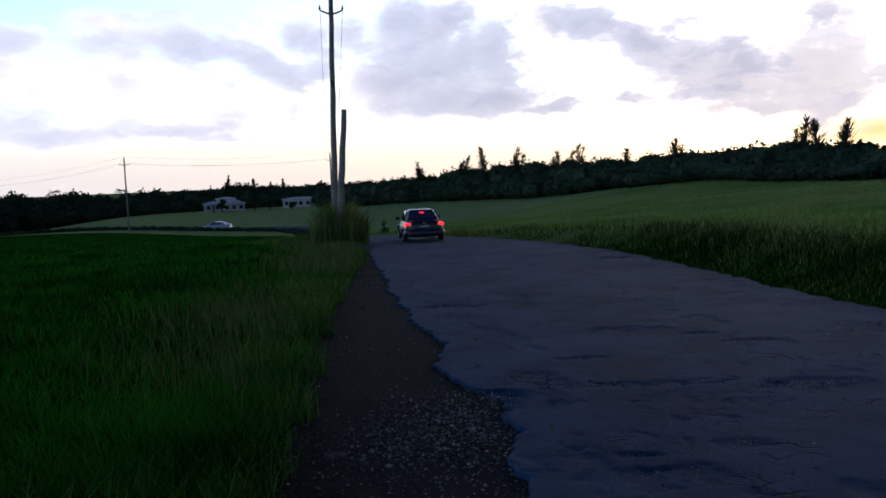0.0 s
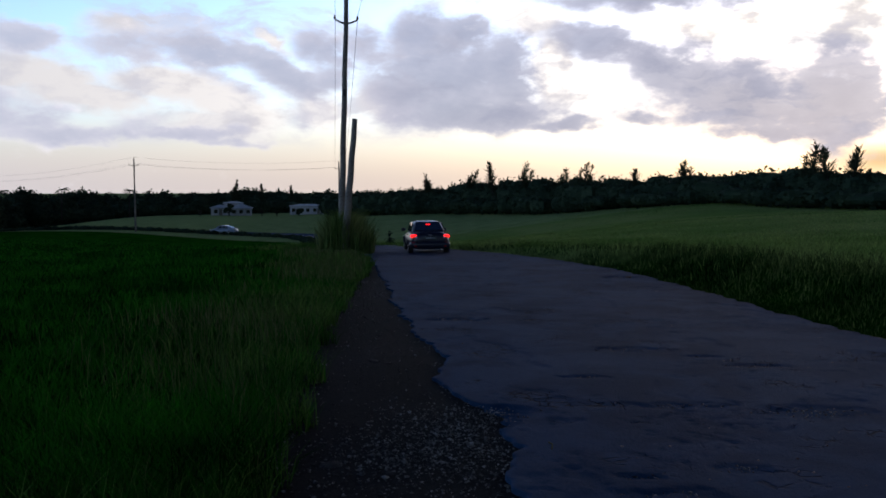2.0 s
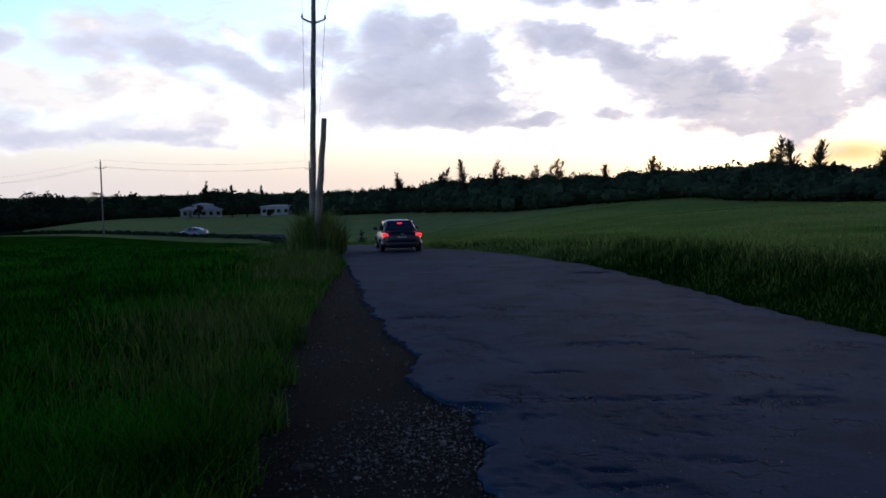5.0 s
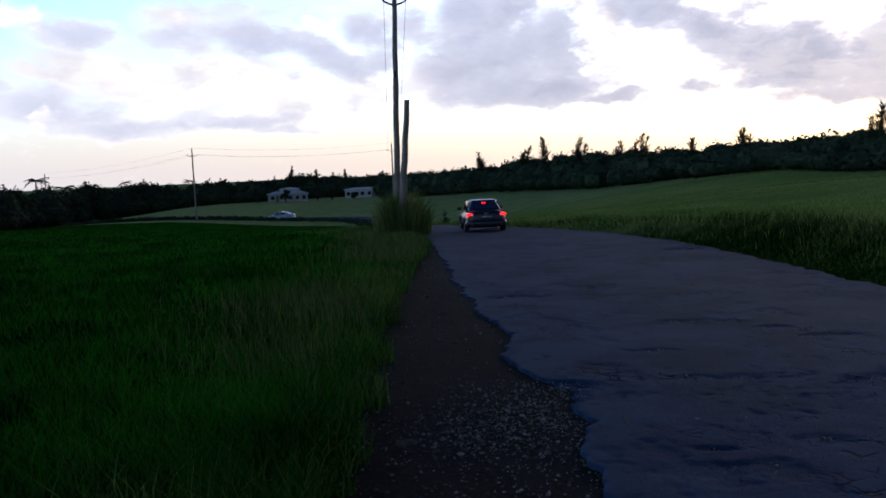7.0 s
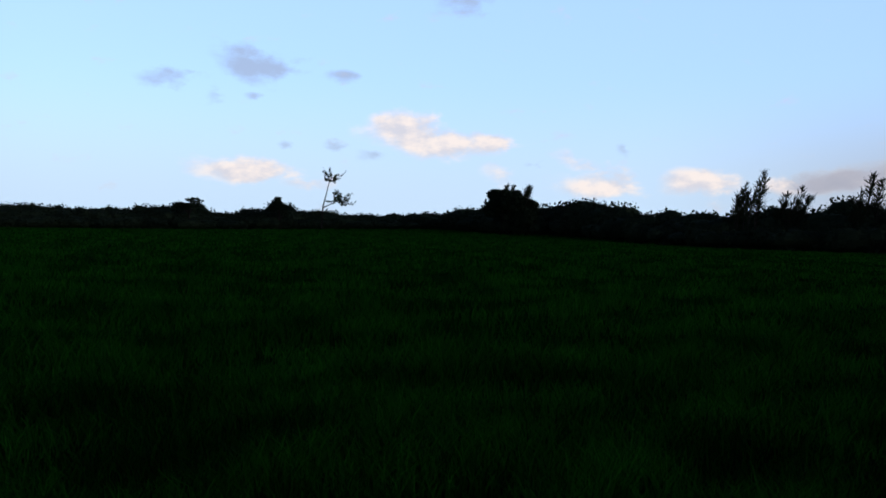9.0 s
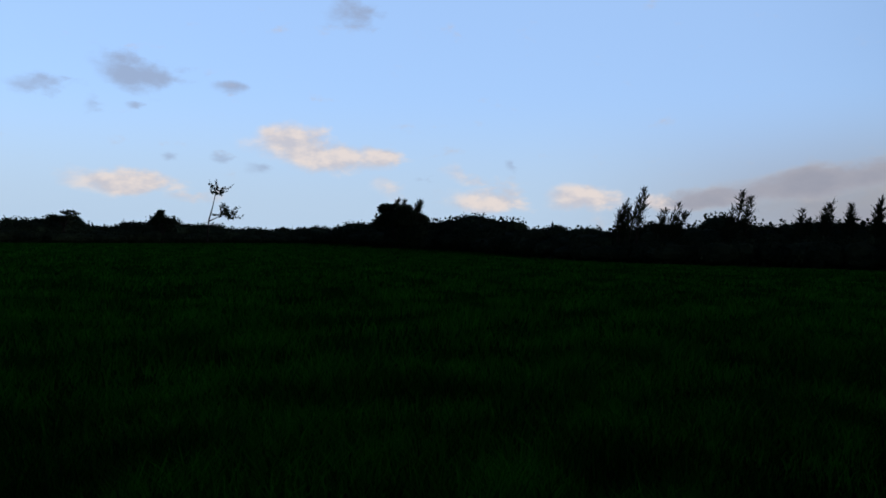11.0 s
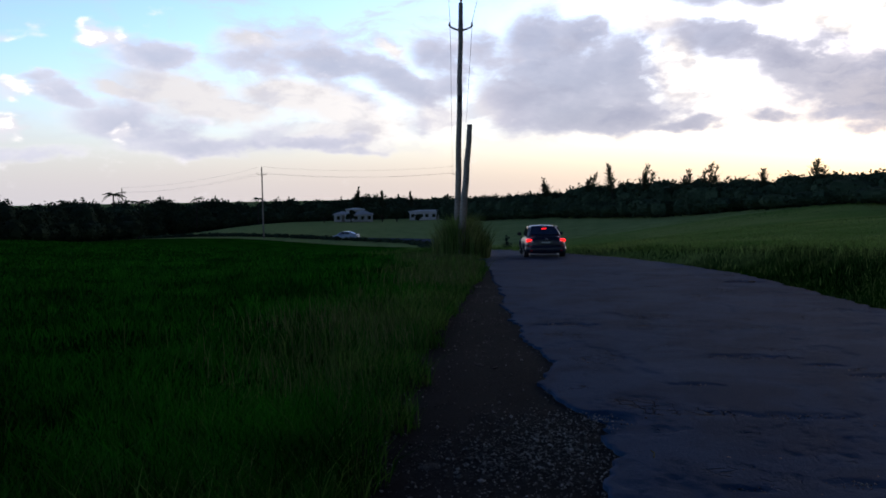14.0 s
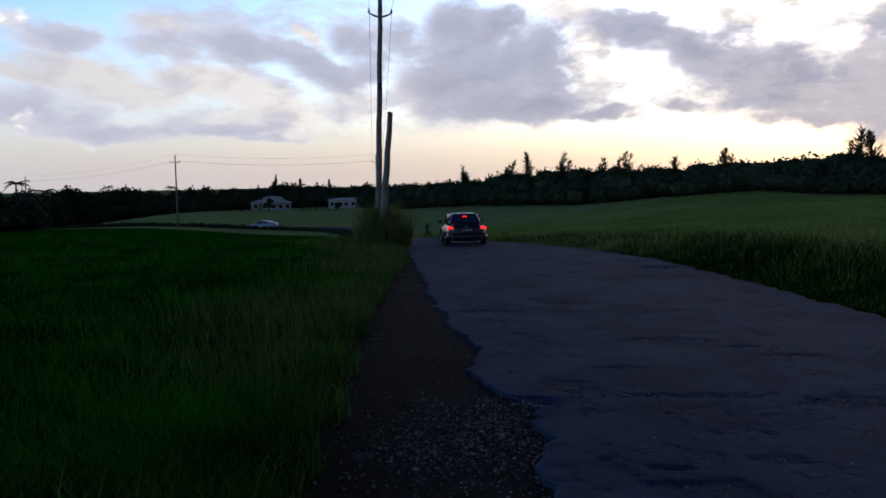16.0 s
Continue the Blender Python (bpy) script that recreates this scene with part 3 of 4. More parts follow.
def worn(x, y):
    """How deep the surface has broken away at a place: shallow flakes with crooked rims, and cracks."""
    patch = noise.fractal(Vector((x * 1.0, y * 0.6, 0.0)), 0.8, 2.2, 5, noise_basis="PERLIN_ORIGINAL")
    near_edge = max(0.0, 1.0 - abs(x - (2.75 - 2.3)) / 0.9) * 0.22
    depth = 0.010 * min(1.0, max(0.0, (patch - 0.48 + near_edge) / 0.03))
    jag = noise.noise((x * 7, y * 7, 4.0)) + 0.6 * noise.noise((x * 17, y * 17, 4.0))
    for px, py, wide, length, deep in PITS:
        d = ((x - px) / wide) ** 2 + ((y - py) / length) ** 2
        if d < 3.5 and d + 1.5 * jag < 1.0:
            depth = max(depth, 1.8 * deep * (0.7 + 0.5 * jag))
    crack = abs(noise.fractal(Vector((x * 1.5, y * 1.1, 7.0)), 0.7, 2.2, 5, noise_basis="PERLIN_ORIGINAL"))
    if crack < 0.02 and noise.noise((x * 0.5, y * 0.4, 3.0)) > 0.0:
        depth += 0.016 * (1 - crack / 0.02)
    return depth + 0.006 * noise.noise((x * 0.7, y * 0.5, 11.0)) + 0.0015 * noise.noise((x * 5, y * 5, 2.0))


def strip(name, line, left, right, columns, lift, mat, label, category, ragged=0.0, seed=1, skirt=0.05, wear=False):
    """A sheet laid on the ground along the line between two sideways offsets, with uneven rims."""
    n, across = len(line), side_points(line, 1) - line
    lo, hi = left + ragged * wobble(line, seed), right + ragged * wobble(line, seed + 5)
    rows = []
    for j in range(columns):
        f = j / (columns - 1)
        p = line + across * (lo * (1 - f) + hi * f)[:, None]
        z = ground_height(p[:, 0], p[:, 1]) + lift
        if wear:
            z = z - np.array([worn(*q) if 2 < q[1] < 30 else 0.0 for q in p])
        rows.append(np.c_[p, z])
    first, last = rows[0].copy(), rows[-1].copy()
    first[:, 2] -= skirt
    last[:, 2] -= skirt
    rows = [first, *rows, last]
    i, k = np.meshgrid(np.arange(len(rows) - 1), np.arange(n - 1), indexing="ij")
    faces = np.stack([i * n + k, i * n + k + 1, (i + 1) * n + k + 1, (i + 1) * n + k], 2).reshape(-1, 4)[:, ::-1]
    me = quick_mesh(name, np.concatenate(rows), faces, mat)
    inner = np.ones((len(rows) - 1, n - 1), bool)
    inner[0], inner[-1] = False, False
    me.polygons.foreach_set("use_smooth", inner.ravel())
    return tagged(new(name, me), label, category, kind="structure")


FINE = smooth_line(CENTRE[:9], 0.035)
FINE = FINE[(FINE[:, 1] > 3.2) & (FINE[:, 1] < 30)]
COARSE = smooth_line(CENTRE, 0.5)
ROAD_LINE = np.concatenate([COARSE[(COARSE[:, 1] < 3.1) & (COARSE[:, 1] > -25)], FINE, COARSE[(COARSE[:, 1] > 30.2)]])
EDGE = np.interp(ROAD_LINE[:, 1], [0, 5, 6, 7.5, 8.6, 10, 22, 40], [-2.42, -2.4, -2.33, -2.72, -2.5, -2.7, -2.9, -2.6])
RIGHT = np.interp(ROAD_LINE[:, 1], [0, 8, 10.6, 13.7, 16.6, 20.7, 23.3, 28.6, 34, 38.5, 43, 47, 60], [2.7, 2.7, 2.75, 3.0, 3.3, 3.6, 3.68, 3.5, 3.35, 2.9, 2.4, 2.3, 2.3])
SHOULDER_LINE = smooth_line(CENTRE[1:10], 0.3)
strip("shoulder", SHOULDER_LINE, -4.3, -1.9, 9, 0.035, DIRT, "dark gravel and dirt shoulder along the broken tarmac", "road shoulder", 0.2, 9, 0.1)
strip("road", ROAD_LINE, EDGE, RIGHT, 150, 0.065, TARMAC, "worn dark grey patched tarmac country road", "road", 0.13, 3, 0.08, True)


# ---- woods ----
def leaf_quads(p, size, rng, slim=0.7):
    k = len(p)
    u = rng.normal(size=(k, 3))
    u /= np.linalg.norm(u, axis=1)[:, None]
    w = np.cross(u, rng.normal(size=(k, 3)))
    w /= np.linalg.norm(w, axis=1)[:, None]
    s = size * rng.uniform(0.5, 1.5, (k, 1))
    v = np.stack([p - u * s, p + w * s * slim, p + u * s, p - w * s * slim], 1).reshape(-1, 3)
    return v


def cube_ball(k=4):
    """The corners of a ball's facets, four by four, from a divided cube."""
    out = []
    t = np.linspace(-1, 1, k + 1)
    for axis in range(3):
        for s in (-1, 1):
            for i in range(k):
                for j in range(k):
                    for u, w in ((t[i], t[j]), (t[i + 1], t[j]), (t[i + 1], t[j + 1]), (t[i], t[j + 1])):
                        p = [0, 0, 0]
                        p[axis], p[(axis + 1) % 3], p[(axis + 2) % 3] = s, u, w
                        out.append(np.array(p) / np.linalg.norm(p))
    return np.array(out)


CUBE_BALL = cube_ball()


def leaf_cloud(crowns, per, size, rng):
    """Leaf clumps spread over the lumpy shells of egg-shaped crowns: x, y, z, radius, height."""
    vs = []
    for cx, cy, cz, rad, tall in crowns:
        k = max(60, int(per * rad * tall / 9))
        d = rng.normal(size=(k, 3))
        d /= np.linalg.norm(d, axis=1)[:, None]
        shell = rng.uniform(0.74, 1.03, k)
        lump = 1 + 0.16 * np.sin(d[:, 0] * 5 + cx) * np.sin(d[:, 1] * 6 + cy) + 0.12 * np.cos(d[:, 2] * 9 + cx * 3) * np.sin(d[:, 0] * 11)
        vs.append(leaf_quads(d * (shell * lump)[:, None] * (rad, rad, tall / 2) + (cx, cy, cz), size, rng))
        core = CUBE_BALL * (1 + 0.2 * np.sin(CUBE_BALL[:, :1] * 4 + cx) * np.sin(CUBE_BALL[:, 1:2] * 4 + cy)) * (rad * 0.84, rad * 0.84, tall * 0.43) + (cx, cy, cz)
        vs.append(core)
    v = np.concatenate(vs)
    return v, np.arange(len(v)).reshape(-1, 4)


def top_over(x, y, angle):
    """How far above the ground a top stands that shows at that angle over eye level."""
    return EYE + math.hypot(x, y) * math.tan(radians(angle)) - height_at(x, y)


def make_wood(label, rows, seed, size=0.22, per=380, step=3.0, depth=9):
    """A belt of crowns along azimuth, distance and skyline angle."""
    rng = np.random.default_rng(seed)
    rows = np.array(rows, float)
    crowns, az = [], rows[0, 0]
    while az > rows[-1, 0]:
        r, el = (np.interp(-az, -rows[:, 0], rows[:, i]) for i in (1, 2))
        for layer in range(3):
            x, y = polar(az + rng.uniform(-0.4, 0.4), r + layer * depth / 2 + rng.uniform(-0.8, 1.2))
            tall = top_over(x, y, el) * (0.55, 0.85, 1.0)[layer] * rng.uniform(0.82, 1.06)
            rad = rng.uniform(0.75, 1.45) * step * (0.8 if layer == 0 else 1)
            crowns.append((x, y, height_at(x, y) + tall * 0.5, rad, tall * 1.02))
        az -= math.degrees(step / r) * rng.uniform(0.5, 0.85)
    v, f = leaf_cloud(crowns, per, size, rng)
    tagged(new("woodland", quick_mesh("woodland", v, f, LEAF)), label, "woodland", kind="stuff")


make_wood("dark dense tree line across the green field",
          [(125, 172, 0.75), (118, 172, 0.75), (114.5, 172, 1.0), (112.3, 172, 0.45), (108.5, 172, 1.15), (106, 172, 0.6), (101.5, 172, 0.4), (97, 170, 0.65), (95.5, 150, 0.9),
           (93, 134, 1.2), (90.6, 131, 1.1), (88, 130, 1.45), (85.3, 118, 1.3), (82.9, 108, 0.95), (79, 100, 0.65)], 1)
make_wood("tall dark scrubby wood along the field edge",
          [(79.5, 100, 0.7), (77.8, 98, 0.9), (74, 97, 1.2), (70.6, 96, 1.65), (68.7, 96, 1.1), (67, 96, 1.45), (64, 95, 1.5), (61, 95, 1.65), (58.5, 94, 1.75), (55, 93, 1.85),
           (52.7, 93, 1.35), (50.8, 92, 1.65), (49.4, 93, 1.05), (46, 98, 1.05), (44.4, 101, 1.05), (43.2, 104, 0.75), (41.8, 110, 0.35), (39, 116, 0.33), (35, 132, 0.15), (32.5, 142, -0.1), (30, 155, -0.15)], 4)
make_wood("dark distant woods beyond the pale field", [(34, 210, 0), (28, 280, -0.05), (24, 300, -0.1), (18, 300, -0.12), (14.6, 300, 0.1), (11, 300, -0.05), (8, 290, -0.1), (4, 250, -0.1)], 2, 0.42, 200, 5.0, 20)
make_wood("dark scrubby wood on the rise beyond the field",
          [(8, 188, 0), (4.7, 175, 0), (2.7, 165, 0.2), (0.4, 158, 0.35), (-1.6, 150, 0.6), (-5.5, 136, 0.8), (-9.3, 124, 0.9), (-15, 106, 0.95), (-17.4, 102, 1.2), (-20, 98, 1.2),
           (-22.8, 95, 1.45), (-26, 92, 1.2), (-31, 88, 1.0), (-38, 86, 1.2), (-50, 84, 1.3)], 3)


def thing_at(name, x, y, label, category, group="", turn=0.0, sink=0.0):
    ob = tagged(new(name), label, category, group)
    ob.matrix_world = pose(x, y, height_at(x, y) - sink, 0, 0, turn)
    return ob


def leaf_part(parent, points, size, rng, mat, slim=0.7, name="crown"):
    v = leaf_quads(np.array(points), size, rng, slim)
    ob = new(name, quick_mesh(name, v, np.arange(len(v)).reshape(-1, 4), mat))
    ob.parent = parent
    return ob


def make_casuarina(az, r, el, lean, seed, stems=3, label="wind-bent casuarina rising above the dark wood"):
    """A wispy tree: bent upright stems with thin sweeping sprays."""
    rng = np.random.default_rng(seed)
    x, y = polar(az, r)
    tall = top_over(x, y, el)
    tree = thing_at("casuarina_tree", x, y, label, "tree", "casuarinas over the woods", sink=0.1)
    side = Vector((math.cos(radians(az)), math.sin(radians(az)), 0))
    far = max(1.0, r / 120)
    wood, quads = bmesh.new(), []
    for s in range(stems):
        h = tall * (1.0 if s == 0 else rng.uniform(0.78, 0.94))
        root = side * (0 if s == 0 else rng.uniform(-1.0, 1.0)) + Vector((rng.uniform(-0.2, 0.2), rng.uniform(-0.2, 0.2), 0))
        bend = lean * 1.5 * rng.uniform(0.7, 1.3) * h
        line = [root + side * (bend * (i / 8) ** 2.2) + Vector((0, 0, h * i / 8)) for i in range(9)]
        tube(line, [0.09 * (1 - i / 9) + 0.015 for i in range(9)], 6, wood)
        for _ in range(int(15 * h / stems ** 0.6)):
            f = 0.4 + 0.6 * rng.uniform(0, 1) ** 0.8
            at = root + side * (bend * f ** 2.2) + Vector((0, 0, h * f))
            reach = (1.15 - f) * rng.uniform(0.8, 2.8) + 0.3
            way = (side * rng.normal(lean * 3.0, 0.75) + Vector((rng.normal(0, 0.25), rng.normal(0, 0.25), rng.uniform(0.7, 1.4)))).normalized()
            for _ in range(4):
                d = (way + Vector(rng.normal(0, 0.2, 3))).normalized()
                start = at + way * (reach * rng.uniform(0, 0.5))
                tip = start + d * (reach * rng.uniform(0.4, 0.8)) + side * (lean * 0.5 * reach)
                w = side * (0.045 * far * rng.uniform(0.6, 1.3)) + Vector((0, 0, 0.01))
                quads += [start - w, start + w, tip + w * 0.25, tip - w * 0.25]
    part("trunk", wood, BARK, tree)
    ob = new("crown", quick_mesh("crown", np.array([tuple(q) for q in quads]), np.arange(len(quads)).reshape(-1, 4), NEEDLE))
    ob.parent = tree


# azimuth, distance, angle of the tip, lean, stems
SPIRES = [(77.7, 100, 2.62, 0.08, 3), (76.6, 99, 3.35, 0.09, 4), (75.3, 100, 1.95, 0.12, 2), (74.5, 100, 2.35, 0.22, 5), (70.0, 99, 3.2, 0.06, 2), (70.6, 98, 2.1, 0.04, 3), (64.6, 98, 2.5, 0.04, 4), (63.5, 98, 2.2, 0.02, 2), (62.1, 98, 2.65, 0.06, 3), (66.3, 98, 1.95, 0.04, 2),
          (58.9, 97, 2.8, 0.22, 2), (57.4, 97, 2.65, 0.1, 1), (55.6, 97, 2.6, 0.2, 2), (54.4, 97, 2.7, 0.18, 2), (52.4, 96, 2.25, 0.2, 2), (50.6, 96, 2.0, 0.15, 1)]
SPIRES_WEST = [(1.3, 165, 1.1, -0.1, 3), (-1.3, 156, 1.3, 0.1, 2), (-3.0, 148, 1.9, -0.08, 1), (-5.0, 142, 1.8, 0.06, 3), (-7.6, 134, 1.4, 0.1, 3), (-9.1, 128, 1.8, 0.06, 3), (-12.5, 118, 1.3, 0.0, 1),
               (-15.6, 110, 1.85, 0.05, 3), (-23.5, 98, 2.85, 0.02, 3), (-24.5, 97, 2.5, -0.06, 1), (-25.8, 96, 2.55, 0.05, 3), (-29.3, 93, 2.1, 0.1, 2), (-30.3, 92, 2.2, 0.05, 2), (14.7, 296, 0.65, 0.05, 4), (12.9, 296, 0.38, 0, 1), (10.9, 292, 0.28, 0, 1)]
for i, row in enumerate(SPIRES + SPIRES_WEST):
    make_casuarina(*row[:4], 40 + i, row[4])


def make_broad_tree(name, az, r, el, spread, flat, seed, label, count=900, low=0.45, mat=LEAF, size=0.2):
    """A tree with a forked trunk and a lumpy crown made of leaf clumps."""
    rng = np.random.default_rng(seed)
    x, y = polar(az, r)
    tall = top_over(x, y, el)
    tree = thing_at(name, x, y, label, "tree", sink=0.1)
    wood, pts = bmesh.new(), []
    fork = Vector((0, 0, tall * low))
    tube([(0, 0, 0), (0.05, 0, tall * low * 0.6), fork], [0.22, 0.17, 0.14], 8, wood)
    for i in range(9):
        a = i * 2.4 + rng.uniform(-0.3, 0.3)
        end = Vector((math.cos(a) * spread * rng.uniform(0.3, 0.85), math.sin(a) * spread * rng.uniform(0.3, 0.85), tall * rng.uniform(low + 0.25, 0.95)))
        mid = fork.lerp(end, 0.5) + Vector((0, 0, 0.2))
        tube([fork, mid, end], [0.1, 0.06, 0.02], 6, wood)
        lump = spread * rng.uniform(0.3, 0.5)
        for _ in range(count // 9):
            d = Vector(rng.normal(size=3)).normalized() * (rng.uniform(0.2, 1) ** 0.5)
            pts.append((end.x + d.x * lump, end.y + d.y * lump, min(tall, end.z + d.z * lump * flat)))
    part("trunk", wood, BARK, tree)
    leaf_part(tree, pts, size, rng, mat)


make_broad_tree("spreading_tree", 44.4, 102, 1.9, 1.7, 0.5, 71, "dark flat-topped tree above the wood", 500)
make_broad_tree("spreading_tree", 114.2, 171, 1.35, 3.6, 0.35, 72, "dark flat-topped spreading tree in the tree line", 1100, 0.5)
make_broad_tree("round_tree", 108.3, 171, 1.5, 2.2, 0.8, 73, "dark round-headed tree in the tree line", 1200, 0.25)
make_broad_tree("shrubby_tree", 92.6, 131, 2.15, 5.0, 0.75, 74, "big dark bushy tree standing out from the tree line", 7000, 0.1, size=0.24)
for i, (daz, el, lean) in enumerate([(0.3, 2.5, 0.07), (0.1, 2.35, 0.1), (-1.0, 2.45, 0.14), (-1.2, 2.3, 0.1)]):
    make_casuarina(92.8 + daz, 131, el, lean, 90 + i, 1, "thin bent shoots above the bushy tree")


def make_sparse_tree(seed=5):
    """The tall half-bare tree with two tufts of leaves."""
    rng = np.random.default_rng(seed)
    x, y = polar(105.5, 166)
    tall = top_over(x, y, 3.5)
    tree = thing_at("half_bare_tree", x, y, "tall half-bare tree with two leafy tufts", "tree", sink=0.1)
    side = Vector((math.cos(radians(105.5)), math.sin(radians(105.5)), 0))
    wood, pts = bmesh.new(), []
    top = side * 1.6 + Vector((0, 0, tall * 0.83))
    low = side * 4.2 + Vector((0, 0, tall * 0.52))
    base = Vector((0, 0, 0))
    tube([base, side * 0.3 + Vector((0, 0, tall * 0.38)), side * 1.0 + Vector((0, 0, tall * 0.6)), top], [0.2, 0.15, 0.1, 0.07], 7, wood)
    tube([side * 0.3 + Vector((0, 0, tall * 0.36)), side * 2.2 + Vector((0, 0, tall * 0.44)), low], [0.12, 0.09, 0.05], 6, wood)
    for centre, wide, high, n in ((top + side * 0.5 + Vector((0, 0, 1.0)), 1.7, 1.5, 16), (low, 1.8, 1.3, 16), (side * 2.6 + Vector((0, 0, tall * 0.55)), 0.8, 1.2, 7)):
        for _ in range(n):
            end = centre + side * rng.uniform(-wide, wide) + Vector((rng.normal(0, 0.5), rng.normal(0, 0.5), rng.uniform(-high, high)))
            start = centre - Vector((0, 0, high))
            tube([start, end], [0.03, 0.012], 4, wood)
            for q in np.linspace(0.35, 1.05, 16):
                pts.append(tuple(start.lerp(end, q) + Vector(rng.normal(0, 0.14, 3))))
    part("trunk", wood, BARK, tree)
    leaf_part(tree, pts, 0.27, rng, LEAF, 0.45)


make_sparse_tree()
for i, (az, el, wide) in enumerate([(15.05, -0.85, 1.6), (12.9, -0.7, 2.4), (11.9, -0.9, 2.0), (8.0, -1.0, 1.8), (10.4, -1.25, 1.2), (16.9, -0.7, 2.6)]):
    make_broad_tree("garden_tree", az, 251, el, wide, 0.8, 120 + i, "dark leafy garden tree in front of the houses", 500, 0.15, size=0.3)


def make_palm(az, r, el, seed):
    rng = np.random.default_rng(seed)
    x, y = polar(az, r)
    tall = top_over(x, y, el) - 0.8
    palm = thing_at("palm_tree", x, y, "tall dark coconut palm behind the tree line", "tree", "far palms", sink=0.1)
    part("trunk", tube([(0.3 * (i / 6) ** 2, 0, tall * i / 6) for i in range(7)], [0.2 - 0.012 * i for i in range(7)], 8), BARK, palm)
    verts = []
    for i in range(14):
        a, droop, reach = i * 2.4, rng.uniform(0.2, 1.1), rng.uniform(2.0, 2.8)
        for q in np.linspace(0.08, 1, 22):
            at = Vector((0.3 + math.cos(a) * reach * q, math.sin(a) * reach * q, tall + (1.1 - droop) * 1.4 * q - droop * 1.9 * q * q))
            for s in (-1, 1):
                tip = at + Vector((-math.sin(a) * s * 0.5, math.cos(a) * s * 0.5, -0.32)) * (1.1 - 0.6 * q)
                along = Vector((math.cos(a), math.sin(a), 0)) * 0.06
                verts += [at - along, at + along, tip + along * 0.3, tip - along * 0.3]
    ob = new("crown", quick_mesh("crown", np.array([tuple(v) for v in verts]), np.arange(len(verts)).reshape(-1, 4), LEAF))
    ob.parent = palm


for row in ((30.45, 176, 0.72, 1), (28.9, 178, 0.2, 2), (25.3, 286, 0.25, 3), (21.3, 290, 0.2, 4)):
    make_palm(*row)

# low scrub that hides the far road
rng = np.random.default_rng(8)
far_line = smooth_line([(-15.5, 90), (-19, 112), (-23.5, 125), (-34, 133.5), (-53, 137.5), (-76, 152), (-108, 176)], 0.8)
scrub = [(x + rng.uniform(-0.5, 0.5), y + rng.uniform(-0.5, 0.5), height_at(x, y) + 0.2, rng.uniform(0.5, 0.9), rng.uniform(0.6, 1.1)) for x, y in far_line]
v, f = leaf_cloud(scrub, 500, 0.14, rng)
tagged(new("hedge", quick_mesh("hedge", v, f, LEAF)), "low dark scrub hedge along the far road", "hedge", kind="stuff")


# ---- utility poles and wires ----
def make_pole(x, y, tall, radius, lean, label, turn=0.0, arm=0.48):
    pole = tagged(new("utility_pole"), label, "utility pole", "utility poles")
    pole.matrix_world = pose(x, y, height_at(x, y) - 0.15, 0, 0, turn) @ pose(0, 0, 0, 0, lean, 0)
    k = 14
    part("shaft", tube([(0.012 * math.sin(i * 1.7), 0.012 * math.cos(i * 2.3), tall * i / k) for i in range(k + 1)], [radius * (1 - 0.36 * i / k) for i in range(k + 1)], 12), POLE, pole, smooth=True)
    if not arm:
        return pole
    h = tall - 1.05
    for s in (-1, 1):
        part("crossarm", tube([(0, 0.12, h - 0.1), (s * arm * 0.5, 0.12, h - 0.03), (s * arm, 0.12, h + 0.08)], [0.045, 0.04, 0.035], 6), POLE, pole)
        part("insulator", tube([(s * arm, 0.12, h + 0.08), (s * arm, 0.12, h + 0.14), (s * arm, 0.12, h + 0.17), (s * arm, 0.12, h + 0.26)], [0.035, 0.06, 0.04, 0.03], 8), CERAMIC, pole, "brown ceramic insulator")
    part("insulator", tube([(0, 0, tall), (0, 0, tall + 0.12), (0, 0, tall + 0.15), (0, 0, tall + 0.28)], [0.03, 0.055, 0.04, 0.03], 8), CERAMIC, pole, "brown ceramic insulator")
    part("cleat", box(bmesh.new(), -0.05, -radius * 0.9, tall * 0.62, 0.05, -radius * 0.6, tall * 0.62 + 0.3, 0.01), BLACK, pole)
    return pole


FIRST = (*polar(7.6, 36), 11.15)
TURNING = (*polar(7.68, 134), 11.6)
SECOND = (*polar(20.95, 140), 11.7)
THIRD = (*polar(29.85, 194), 11.5)
make_pole(*FIRST, 0.15, 1.75, "tall leaning weathered timber utility pole beside the road", 6)
make_pole(*polar(7.42, 34.8), 5.85, 0.17, 5.2, "cut-off leaning timber pole stub beside the taller pole", 0, 0)
make_pole(*TURNING, 0.15, 0, "timber utility pole where the far road bends", 35, 0.7)
make_pole(*SECOND, 0.15, 0, "slim timber utility pole beside the far road", 25, 0.75)
make_pole(*THIRD, 0.15, 0, "slim timber utility pole beside the far road", 30, 0.75)


def hang_wire(a, b, sag, radius=0.013):
    a, b = Vector(a), Vector(b)
    pts = [a.lerp(b, i / 24) - Vector((0, 0, sag * 4 * (i / 24) * (1 - i / 24))) for i in range(25)]
    tagged(part("power_cable", tube(pts, [radius] * 25, 5), WIRE), "thin dark overhead power cable between poles", "cable", "overhead cables")


def head(p, side, drop, lean=0.0):
    x, y, tall = p
    return x + side + lean, y, height_at(x, y) + tall - 0.15 - drop


